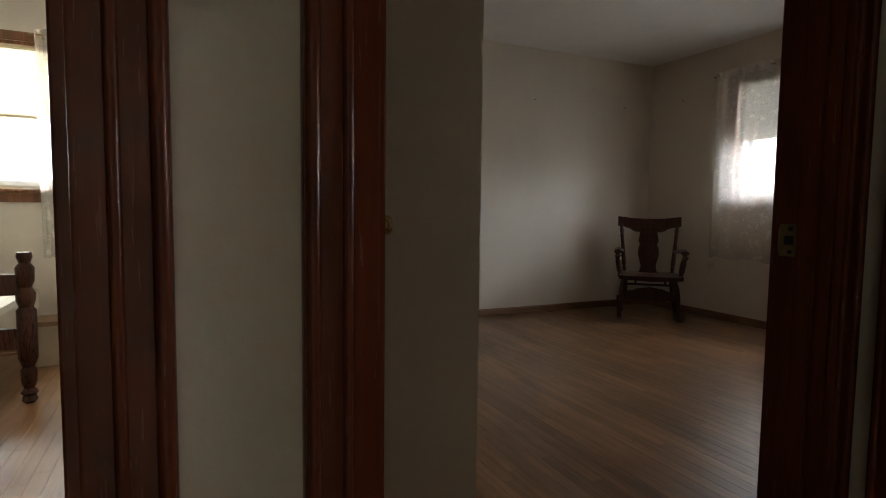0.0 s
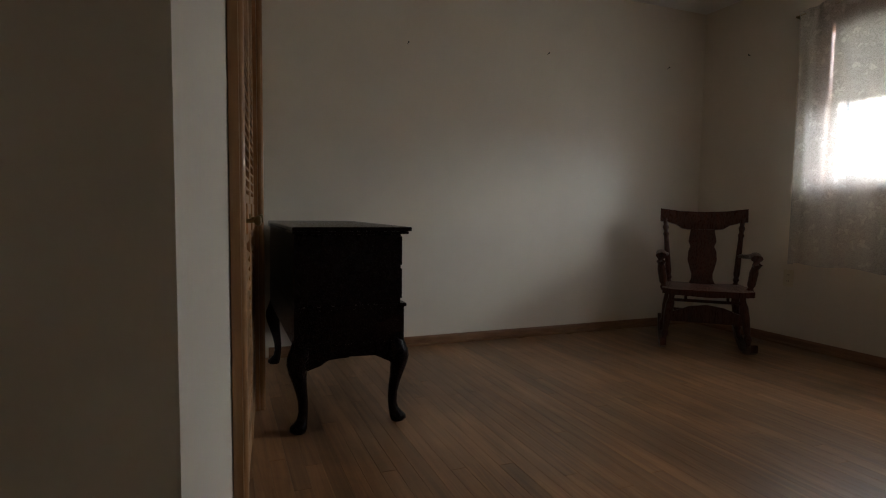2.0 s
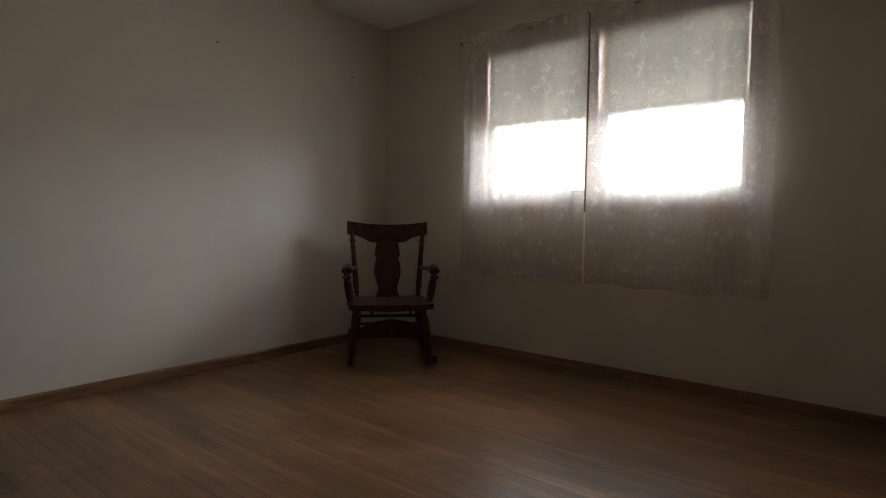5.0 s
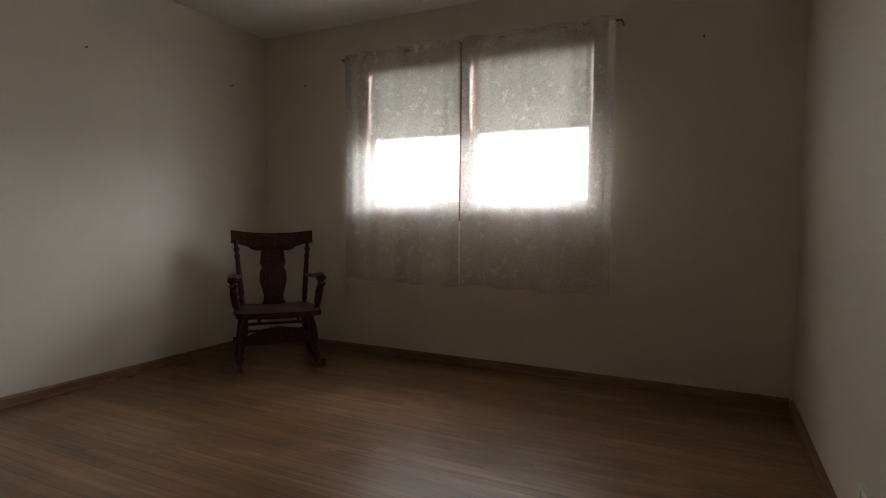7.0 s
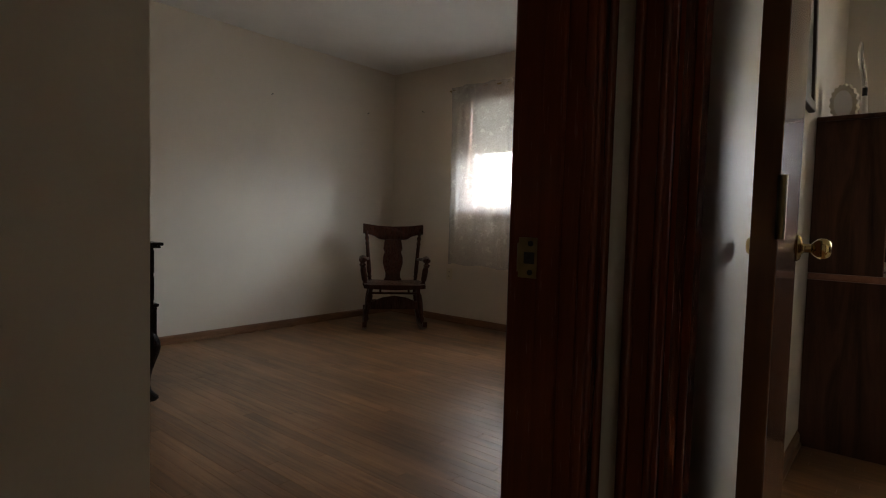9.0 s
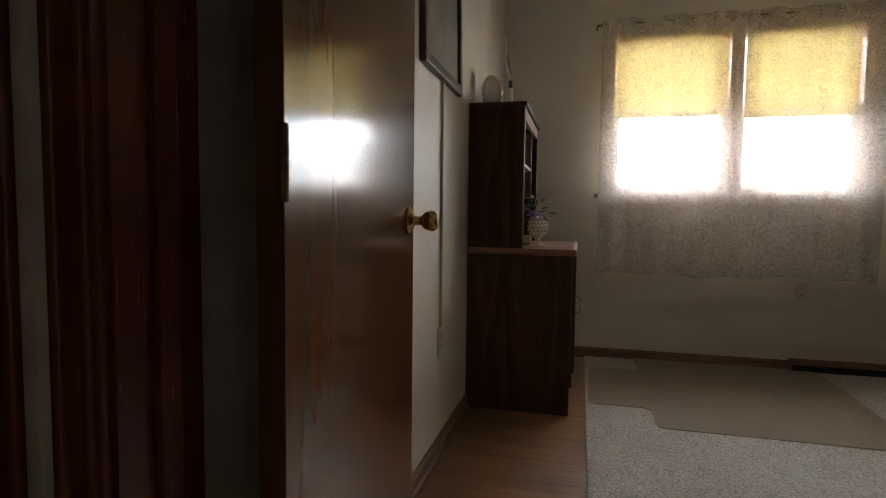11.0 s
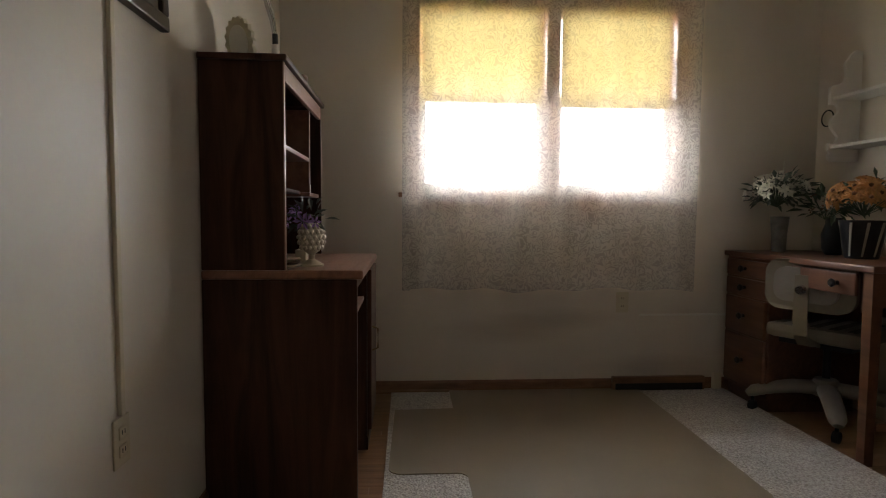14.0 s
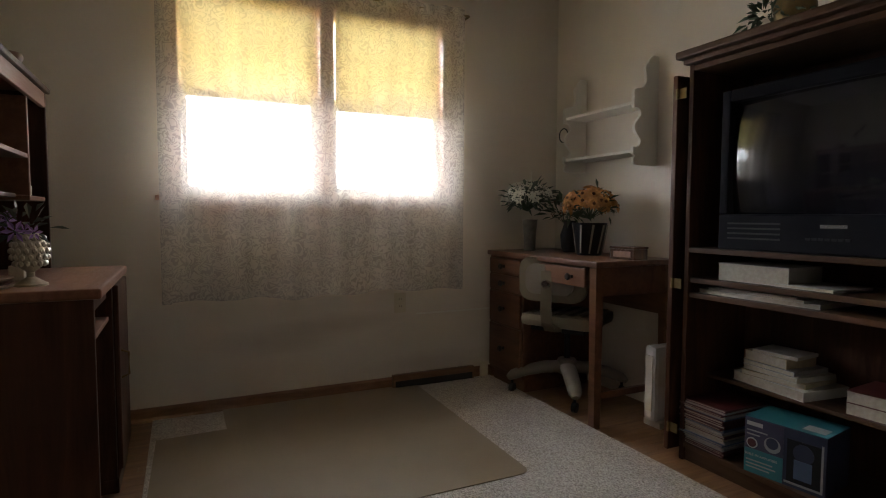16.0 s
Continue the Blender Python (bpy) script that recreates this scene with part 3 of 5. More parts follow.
def bifold_panel(u0, u1, knob):
    root = thing("louvre_door", LEAN @ Matrix.Translation((-0.045, u0, 0)), "pine louvred folding closet door, closed", "closet door", "louvred folding doors")
    w = u1 - u0
    st = 0.045
    for y0 in (0.003, w - st - 0.003):
        box_part("stile", (0, y0, 0.015, 0.03, y0 + st, 2.035), PINE, root, bevel=0.005)
    y0, y1 = st + 0.003, w - st - 0.003
    for z0, z1 in ((0.015, 0.13), (0.77, 0.93), (1.96, 2.035)):
        box_part("rail", (0.002, y0, z0, 0.028, y1, z1), PINE, root, bevel=0.003)
    box_part("raised_panel", (0.024, y0 + 0.03, 0.80, 0.034, y1 - 0.03, 0.90), PINE, root, bevel=0.006)
    bm = bmesh.new()
    box(bm, -0.024, y0, -0.003, 0.024, y1, 0.003, 0.002)
    me = mesh_of("slat", bm, PINES)
    for za, zb in ((0.145, 0.765), (0.945, 1.955)):
        n = int((zb - za) / 0.034)
        for i in range(n):
            s = new("slat", me)
            s.parent = root
            s.matrix_local = Matrix.Translation((0.015, 0, za + 0.017 + i * (zb - za - 0.01) / n)) @ Matrix.Rotation(radians(54), 4, "Y")
    if knob:
        bm = bmesh.new()
        lathe(bm, [(0.016, 0), (0.016, 0.003), (0.006, 0.006), (0.005, 0.026), (0.011, 0.030), (0.015, 0.036), (0.013, 0.043), (0.006, 0.046)], 18,
              Matrix.Translation((0.034, w / 2, 0.85)) @ Matrix.Rotation(radians(90), 4, "Y"))
        part("knob", bm, BRASSD, root, "small brass knob", smooth=True)


for k in range(4):
    u = D0 + k * (D1 - D0) / 4
    bifold_panel(u, u + (D1 - D0) / 4, k in (1, 2))
cf = thing("closet_casing", LEAN, "pine casing round the closet opening", "door casing", kind="structure")
for y0, y1 in ((D0 - 0.12, D0), (D1, D1 + 0.075)):
    bm = bmesh.new()
    box(bm, 0.001, y0, 0, 0.018, y1, 2.12, 0.004)
    tube(bm, (0.016, y0 + 0.012, 0), (0.016, y0 + 0.012, 2.11), 0.009)
    tube(bm, (0.014, y1 - 0.012, 0), (0.014, y1 - 0.012, 2.11), 0.006)
    part("casing", bm, PINE, cf, smooth=True)
box_part("head_casing", (0.001, D0, 2.045, 0.018, D1, 2.12), PINE, cf)
part("jamb", boxes((-0.1, D0 - 0.001, 0, 0.0, D0 + 0.0015, 2.05), (-0.1, D1 - 0.0015, 0, 0.0, D1 + 0.001, 2.05)), PINE, cf)

# ---------------------------------------------------------------- bedroom: chest on cabriole legs
CX, CY, CW, CD = 0.33, 3.07, 1.10, 0.44        # centre, width along the wall, depth
chest = thing("chest_of_drawers", pose(CX + 0.015, CY, 0), "black-brown lowboy chest on cabriole legs", "chest of drawers")
hx, hy = CD / 2, CW / 2
box_part("carcass", (-hx, -hy, 0.50, hx - 0.012, hy, 0.785), CHESTW, chest, bevel=0.004)
bm = bmesh.new()
box(bm, -hx - 0.008, -hy - 0.012, 0.785, hx + 0.018, hy + 0.012, 0.797, 0.004)
box(bm, -hx - 0.008, -hy - 0.02, 0.797, hx + 0.03, hy + 0.02, 0.815, 0.007)
part("top", bm, CHESTW, chest, "polished dark top")
bm = bmesh.new()
box(bm, -hx - 0.002, -hy - 0.006, 0.345, hx + 0.002, hy + 0.006, 0.488, 0.004)
box(bm, -hx - 0.002, -hy - 0.010, 0.486, hx + 0.012, hy + 0.010, 0.502, 0.006)
part("lower_case", bm, CHESTW, chest)
for sy in (-1, 1):
    bm = bmesh.new()
    pts = [(-hx, 0.35), (hx, 0.35), (hx, 0.25), (hx - 0.05, 0.255), (hx - 0.09, 0.275), (hx - 0.12, 0.29), (0, 0.293), (-hx + 0.13, 0.285), (-hx + 0.10, 0.265), (-hx + 0.05, 0.25), (-hx, 0.25)]
    slab(bm, pts, 0.02, Matrix.Translation((0, sy * (hy - 0.012), 0)))
    part("side_apron", bm, CHESTW, chest)
bm = bmesh.new()
slab(bm, [(-hy, 0.35), (hy, 0.35), (hy, 0.25), (hy - 0.12, 0.27), (hy - 0.25, 0.315), (0, 0.29), (-hy + 0.25, 0.315), (-hy + 0.12, 0.27), (-hy, 0.25)], 0.02,
     Matrix.Translation((hx - 0.012, 0, 0)) @ Matrix.Rotation(radians(90), 4, "Z"))
part("front_apron", bm, CHESTW, chest)
for zr in ((0.36, 0.475), (0.515, 0.64), (0.655, 0.775)):
    for y0, y1 in ((-hy + 0.03, -0.01), (0.01, hy - 0.03)):
        d = box_part("drawer_front", (hx - 0.014, y0, zr[0], hx + 0.004, y1, zr[1]), CHESTW, chest, bevel=0.004)
        bm = bmesh.new()
        tube(bm, (hx + 0.004, (y0 + y1) / 2, sum(zr) / 2), (hx + 0.02, (y0 + y1) / 2, sum(zr) / 2), 0.012, 0.014)
        part("pull", bm, BRASSD, d, "small brass pull")
# height, outward bow and radius up a cabriole leg
LEG = ((0.0, 0.014, 0.026), (0.010, 0.016, 0.033), (0.022, 0.014, 0.034), (0.036, 0.006, 0.027), (0.052, -0.002, 0.021), (0.08, -0.006, 0.019), (0.12, -0.005, 0.020),
       (0.16, 0.001, 0.023), (0.20, 0.009, 0.028), (0.24, 0.016, 0.035), (0.275, 0.018, 0.041), (0.305, 0.014, 0.043), (0.34, 0.004, 0.039), (0.38, -0.004, 0.034))
for sx in (-1, 1):
    for sy in (-1, 1):
        bm = bmesh.new()
        x, y = sx * (hx - 0.03), sy * (hy - 0.03)
        rings = []
        for z, out, rad in LEG:
            c = Vector((x + sx * out, y + sy * out * 0.6, z))
            rings.append([bm.verts.new(c + Vector((rad * math.cos(2 * math.pi * k / 16), rad * math.sin(2 * math.pi * k / 16), 0))) for k in range(16)])
        for lo, hi in zip(rings, rings[1:]):
            for k in range(16):
                bm.faces.new((lo[k], lo[(k + 1) % 16], hi[(k + 1) % 16], hi[k]))
        bm.faces.new(rings[0][::-1])
        bm.faces.new(rings[-1])
        part("cabriole_leg", bm, CHESTW, chest, smooth=True)

# ---------------------------------------------------------------- bedroom: rocking chair (local -y is its front)
rk = thing("rocking_chair", pose(2.805, 3.055, 0, 0, 0, -42), "dark-stained oak rocking chair with a carved splat", "chair")
TILT = math.tan(radians(11))


def back(x, z):
    return (x, 0.17 + (z - 0.40) * TILT, z)


outline = [(-0.285, 0.835), (-0.285, 0.925), (-0.15, 0.912), (0, 0.908), (0.15, 0.912), (0.285, 0.925), (0.285, 0.835), (0.23, 0.83), (0.175, 0.815), (0.135, 0.79), (0.10, 0.785), (-0.10, 0.785), (-0.135, 0.79), (-0.175, 0.815), (-0.23, 0.83)]
LEANB = Matrix.Translation((0, 0.17, 0.40)) @ Matrix.Rotation(radians(-11), 4, "X") @ Matrix.Translation((0, 0, -0.40))
bm = bmesh.new()
vs = slab(bm, [(x * 0.97, z) for x, z in outline], 0.028)
for v in vs:
    v.co.y -= 0.035 * (1 - (v.co.x / 0.28) ** 2) * -1
bmesh.ops.transform(bm, matrix=LEANB, verts=vs)
part("crest_rail", bm, ROCKW, rk, "broad curved top rail")
sp_out = [(0.075, 0.79), (0.082, 0.74), (0.088, 0.70), (0.075, 0.665), (0.088, 0.63), (0.092, 0.57), (0.080, 0.52), (0.066, 0.47), (0.068, 0.435), (0.085, 0.40)]
bm = bmesh.new()
vs = slab(bm, sp_out + [(-x, z) for x, z in reversed(sp_out)], 0.014)
for v in vs:
    v.co.y += 0.03 * (v.co.z - 0.4) / 0.4
bmesh.ops.transform(bm, matrix=LEANB, verts=vs)
part("splat", bm, ROCKW, rk, "vase-shaped back splat")
POST = [(0, 0.017), (0.05, 0.019), (0.08, 0.013), (0.12, 0.021), (0.15, 0.014), (0.2, 0.020), (0.5, 0.018), (0.72, 0.015), (0.76, 0.021), (0.80, 0.013), (0.86, 0.021), (0.9, 0.014), (1, 0.015)]
for s in (-1, 1):
    bm = bmesh.new()
    turned(bm, back(s * 0.205, 0.385), back(s * 0.245, 0.85), POST)
    part("back_post", bm, ROCKW, rk, "turned back post", smooth=True)
    bm = bmesh.new()
    sweep(bm, [(s * 0.225, 0.21, 0.60), (s * 0.25, 0.10, 0.605), (s * 0.275, 0.0, 0.615), (s * 0.272, -0.10, 0.625), (s * 0.272, -0.16, 0.61), (s * 0.272, -0.175, 0.575), (s * 0.272, -0.155, 0.555)],
          [0.016, 0.02, 0.026, 0.032, 0.034, 0.03, 0.018], 12, 0.75)
    part("arm", bm, ROCKW, rk, "scrolled armrest", smooth=True)
    bm = bmesh.new()
    turned(bm, (s * 0.245, -0.12, 0.385), (s * 0.28, -0.11, 0.61), [(0, 0.018), (0.1, 0.024), (0.18, 0.016), (0.25, 0.024), (0.6, 0.026), (0.85, 0.017), (1, 0.015)])
    part("arm_post", bm, ROCKW, rk, smooth=True)
    for yt, yb in ((-0.17, -0.21), (0.15, 0.20)):
        bm = bmesh.new()
        turned(bm, (s * 0.245, yb, 0.055), (s * 0.20, yt, 0.375), [(0, 0.014), (0.12, 0.015), (0.2, 0.024), (0.28, 0.015), (0.36, 0.02), (0.6, 0.027), (0.8, 0.026), (0.9, 0.018), (1, 0.02)])
        part("leg", bm, ROCKW, rk, "turned leg", smooth=True)
    bm = bmesh.new()
    arc, low = [], []
    for i in range(15):
        y = -0.36 + 0.80 * i / 14
        z = 0.20 * ((y - 0.02) / 0.62) ** 2
        arc.append((y, z + 0.045)), low.append((y, z))
    slab(bm, low + arc[::-1], 0.035, Matrix.Translation((s * 0.248, 0, 0)) @ Matrix.Rotation(radians(90), 4, "Z"))
    part("rocker", bm, ROCKW, rk, "curved runner")
bm = bmesh.new()
so = [(-0.26, -0.23), (-0.20, -0.245), (0, -0.255), (0.20, -0.245), (0.26, -0.23), (0.255, 0.0), (0.225, 0.20), (0, 0.215), (-0.225, 0.20), (-0.255, 0.0)]
vs = slab(bm, so, 0.034, Matrix.Rotation(radians(-90), 4, "X"))
for v in vs:
    v.co = Vector((v.co.x, v.co.y, v.co.z + 0.385 + 0.012 * (abs(v.co.x) / 0.26) ** 2))
part("seat", bm, ROCKW, rk, "saddled plank seat")
bm = bmesh.new()
slab(bm, [(-0.21, 0.255), (-0.1, 0.30), (0, 0.315), (0.1, 0.30), (0.21, 0.255), (0.21, 0.20), (-0.21, 0.20)], 0.016, Matrix.Translation((0, -0.19, 0)))
part("front_apron", bm, ROCKW, rk, "arched apron")
for y, z in ((-0.185, 0.335), (0.17, 0.22)):
    bm = bmesh.new()
    tube(bm, (-0.21, y, z), (0.21, y, z), 0.010)
    part("stretcher", bm, ROCKW, rk)
for x in (-0.12, 0.12):
    bm = bmesh.new()
    tube(bm, (x, -0.185, 0.335), (x, -0.185, 0.375), 0.009)
    part("stretcher_peg", bm, ROCKW, rk)

# nails left in the bedroom walls
for x, y, z, ax in ((0.97, YN, 1.92, 0), (1.99, YN, 1.97, 0), (3.06, YN, 1.985, 0), (XE, 3.31, 2.02, 1), (XE, 0.52, 2.02, 1)):
    bm = bmesh.new()
    d = (0, -0.02, 0.006) if ax == 0 else (-0.02, 0, 0.006)
    tube(bm, (x, y, z), (x + d[0], y + d[1], z + d[2]), 0.0022, seg=8)
    tube(bm, (x + d[0], y + d[1], z + d[2]), (x + d[0] * 1.15, y + d[1] * 1.15, z + d[2]), 0.005, seg=8)
    single("picture_nail", bm, BLACK, "bare dark steel nail in the cream wall", "nail", "picture nails")


def outlet(m, label="ivory duplex outlet on the cream wall"):
    """Local y points out of the wall."""
    root = thing("wall_outlet", m, label, "outlet", "outlets")
    box_part("cover_plate", (-0.035, 0, -0.057, 0.035, 0.006, 0.057), IVORY, root, bevel=0.003)
    for z in (-0.021, 0.021):
        f = box_part("socket", (-0.017, 0.005, z - 0.014, 0.017, 0.0085, z + 0.014), IVORY, root, bevel=0.003)
        for x in (-0.006, 0.006):
            part("slot", boxes((x - 0.0012, 0.008, z - 0.004, x + 0.0012, 0.0092, z + 0.006)), BLACKM, f, "dark slot")


WEST = Matrix.Rotation(radians(90), 4, "Z")        # out of the east wall
outlet(Matrix.Translation((XE, 2.93, 0.455)) @ WEST)
outlet(Matrix.Translation((XE, -1.90, 0.49)) @ WEST)

# floor register on the bedroom's south wall
reg = thing("wall_register", pose(1.75, YA, 0.17), "white louvred wall register", "air vent")
bm = bmesh.new()
for r in ((-0.16, 0, -0.09, 0.16, 0.012, -0.075), (-0.16, 0, 0.075, 0.16, 0.012, 0.09), (-0.16, 0, -0.075, -0.145, 0.012, 0.075), (0.145, 0, -0.075, 0.16, 0.012, 0.075)):
    box(bm, *r)
part("frame", bm, WHITEP, reg)
part("backing", boxes((-0.145, 0.001, -0.075, 0.145, 0.003, 0.075)), BLACKM, reg)
for i in range(9):
    part("slat", boxes((-0.145, 0.004, -0.07 + i * 0.016, 0.145, 0.009, -0.06 + i * 0.016)), WHITEP, reg)

# ---------------------------------------------------------------- study: rug and chair mat
rug = single("area_rug", boxes((0.85, -2.48, 0.0, 3.40, -0.635, 0.011), bevel=0.004), RUG, "grey-beige short-pile rug on the wood floor", "rug")
bm = bmesh.new()


def arc(cx, cy, r, a0, a1, n=6):
    return [(cx + r * math.cos(radians(a0 + (a1 - a0) * i / n)), cy + r * math.sin(radians(a0 + (a1 - a0) * i / n))) for i in range(n + 1)]


lip = ([(3.405, -0.945), (3.13, -0.945), (3.12, -0.66)] + arc(2.50, -0.70, 0.05, 90, 180) + [(2.45, -0.88)] + arc(2.41, -0.90, 0.04, 0, -90)
       + arc(2.24, -0.98, 0.04, 90, 180) + arc(2.24, -1.92, 0.045, 180, 270) + [(3.405, -1.985)])
slab(bm, [(x, -y) for x, y in lip], 0.004, Matrix.Translation((0, 0, 0.0135)) @ Matrix.Rotation(radians(90), 4, "X") @ Matrix.Diagonal((1, 1, -1, 1)) @ Matrix.Diagonal((1, 1, 1, 1)))
for v in bm.verts:
    v.co = Vector((v.co.x, -abs(v.co.y), v.co.z))
single("chair_mat", bm, MAT, "tan vinyl chair mat lying on the rug", "floor mat")

# ---------------------------------------------------------------- study: computer desk with hutch (left against the party wall)
X0, X1, Y1, YF = 2.27, 3.06, -0.064, -0.575
dk = thing("computer_desk", pose(0, 0, 0), "dark oak computer desk beside the window wall", "desk")
box_part("side_panel", (X0, YF + 0.02, 0, X0 + 0.02, Y1, 0.752), OAKD, dk, "oak-grained side panel")
box_part("side_panel", (X1 - 0.03, YF + 0.02, 0, X1 - 0.01, Y1, 0.752), OAKD, dk)
box_part("pedestal_panel", (X1 - 0.36, YF + 0.02, 0.05, X1 - 0.34, Y1, 0.752), OAKD, dk)
box_part("back_panel", (X0 + 0.02, Y1 - 0.012, 0.25, X1 - 0.03, Y1, 0.752), OAKD, dk)
bm = bmesh.new()
box(bm, X0 - 0.006, YF, 0.752, X1, Y1, 0.782, 0.008)
part("desktop", bm, OAKT, dk, "reddish oak desktop with a rounded edge")
box_part("keyboard_tray", (X0 + 0.03, YF + 0.03, 0.62, X1 - 0.37, Y1 - 0.1, 0.636), OAKT, dk, "sliding keyboard tray")
box_part("top_rail", (X0 + 0.02, YF + 0.035, 0.70, X1 - 0.37, YF + 0.05, 0.752), OAKD, dk)
d = box_part("cabinet_door", (X1 - 0.345, YF + 0.002, 0.08, X1 - 0.012, YF + 0.02, 0.74), OAKD, dk, "panelled cupboard door", 0.005)
bm = bmesh.new()
sweep(bm, [(X1 - 0.30, YF + 0.002, 0.50), (X1 - 0.30, YF - 0.022, 0.49), (X1 - 0.30, YF - 0.022, 0.41), (X1 - 0.30, YF + 0.002, 0.40)], [0.004] * 4, 8)
part("handle", bm, BRASSD, d, "brass bow handle", smooth=True)
box_part("plinth", (X1 - 0.36, YF + 0.015, 0, X1 - 0.008, Y1, 0.05), OAKD, dk)
hu = thing("desk_hutch", pose(0, 0, 0.782), "dark oak hutch standing on the computer desk", "hutch")
HF, HH = -0.325, 0.68
box_part("side_panel", (X0, HF, 0, X0 + 0.02, Y1, HH - 0.02), OAKD, hu, "oak-grained side panel")
box_part("side_panel", (X1 - 0.03, HF, 0, X1 - 0.01, Y1, HH - 0.02), OAKD, hu)
bm = bmesh.new()
box(bm, X0 - 0.012, HF - 0.014, HH - 0.02, X1 + 0.002, Y1, HH, 0.006)
part("top_board", bm, OAKD, hu)
box_part("valance", (X0 + 0.02, HF, HH - 0.075, X1 - 0.03, HF + 0.016, HH - 0.02), OAKT, hu)
box_part("back_panel", (X0 + 0.02, Y1 - 0.008, 0, X1 - 0.03, Y1, HH - 0.02), OAKD, hu)
box_part("shelf", (X0 + 0.02, HF + 0.012, 0.395, X1 - 0.26, Y1 - 0.008, 0.411), OAKT, hu)
box_part("divider", (X1 - 0.26, HF + 0.01, 0.27, X1 - 0.244, Y1 - 0.008, HH - 0.075), OAKT, hu)
box_part("lower_shelf", (X0 + 0.02, HF + 0.05, 0.262, X1 - 0.26, Y1 - 0.008, 0.276), OAKD, hu)
box_part("cubby_shelf", (X1 - 0.26, HF + 0.01, 0.254, X1 - 0.03, Y1 - 0.008, 0.270), OAKT, hu)
box_part("edge_strip", (X0 - 0.001, HF - 0.003, 0, X0 + 0.021, HF, HH - 0.02), OAKT, hu)

TOPZ = 0.782 + 0.68
GREYM0 = paint("stripe_dull_cream", (0.30, 0.27, 0.22), 0.6)
CREAM = paint("cream_ceramic", (0.62, 0.56, 0.42), 0.3, 0.25, 18, 60, 0.5)
ROSE = paint("brown_ceramic", (0.20, 0.10, 0.07), 0.35, 0.5, 25)
GREEN = paint("leaf_green", (0.06, 0.09, 0.05), 0.6, 0.4, 20)
GREENG = paint("leaf_grey_green", (0.12, 0.14, 0.11), 0.6, 0.4, 20)
PURPLE = paint("petal_purple", (0.45, 0.27, 0.62), 0.6, 0.3, 30)
WHITEF = paint("petal_white", (0.78, 0.76, 0.66), 0.7, 0.25, 30)
ORANGE = paint("petal_orange", (0.60, 0.30, 0.10), 0.7, 0.3, 30)
CORE = paint("flower_core_brown", (0.14, 0.06, 0.02), 0.8, 0.3, 30)

# scalloped plaque, gooseneck lamp, figurine and small things on the hutch
pl = thing("oval_plaque", pose(2.47, -0.15, TOPZ, -10, 0, 62), "cream scalloped oval plaque leaning on the wall", "plaque")
bm = bmesh.new()
out = [((0.06 + 0.004 * math.cos(18 * a)) * math.cos(a), 0.085 + (0.085 + 0.004 * math.cos(18 * a)) * math.sin(a)) for a in [2 * math.pi * i / 72 for i in range(72)]]
slab(bm, out, 0.016)
part("rim", bm, CREAM, pl)
bm = bmesh.new()
slab(bm, [(0.04 * math.cos(a), 0.085 + 0.06 * math.sin(a)) for a in [2 * math.pi * i / 36 for i in range(36)]], 0.022)
part("medallion", bm, WHITEP, pl)
bm = bmesh.new()
sweep(bm, [(-0.02, -0.013, 0.06), (0.0, -0.016, 0.10), (0.015, -0.014, 0.15)], [0.004, 0.009, 0.004], 8)
part("relief", bm, ROSE, pl, "brown raised motif")
lp = thing("desk_lamp", pose(2.72, -0.20, TOPZ), "white desk lamp with a bent metal arm", "lamp")
bm = bmesh.new()
lathe(bm, [(0.026, 0), (0.026, 0.01), (0.019, 0.03), (0.016, 0.10), (0.012, 0.15), (0.012, 0.16)], 18)
part("base", bm, WHITEP, lp, smooth=True)
bm = bmesh.new()
tube(bm, (0, 0, 0.16), (-0.004, 0.0, 0.20), 0.011)
part("collar", bm, BLACK, lp, "black collar")
bm = bmesh.new()
sweep(bm, [(-0.004, 0, 0.20), (-0.02, 0.005, 0.25), (-0.055, 0.015, 0.30), (-0.075, 0.02, 0.35), (-0.08, 0.02, 0.40)], [0.010, 0.012, 0.013, 0.012, 0.006], 10)
part("arm", bm, CHROME, lp, "shiny bent arm", smooth=True)
fg = thing("ceramic_bird", pose(2.80, -0.27, TOPZ), "small brown ceramic bird bowl on the hutch", "figurine")
bm = bmesh.new()
lathe(bm, [(0.018, 0), (0.022, 0.006), (0.016, 0.014), (0.034, 0.03), (0.042, 0.05), (0.038, 0.062), (0.03, 0.058)], 16)
ball(bm, (0.035, -0.02, 0.062), 0.014, (1.3, 1, 1), 1)
part("body", bm, ROSE, fg, smooth=True)
bm = bmesh.new()
sweep(bm, [(0.04, 0.01, 0.02), (0.065, 0.01, 0.03), (0.068, 0.01, 0.05), (0.04, 0.01, 0.055)], [0.005] * 4, 8)
part("handle", bm, CREAM, fg, smooth=True)
bm = bmesh.new()
ball(bm, (0.06, -0.03, 0.012), 0.014, (1.6, 1, 0.8), 1)
ball(bm, (0.085, -0.03, 0.022), 0.009, (1, 1, 1), 1)
single("glass_bird", bm, CHROME, "tiny silvery bird ornament on the hutch", "ornament", at=pose(2.80, -0.27, TOPZ - 0.001))
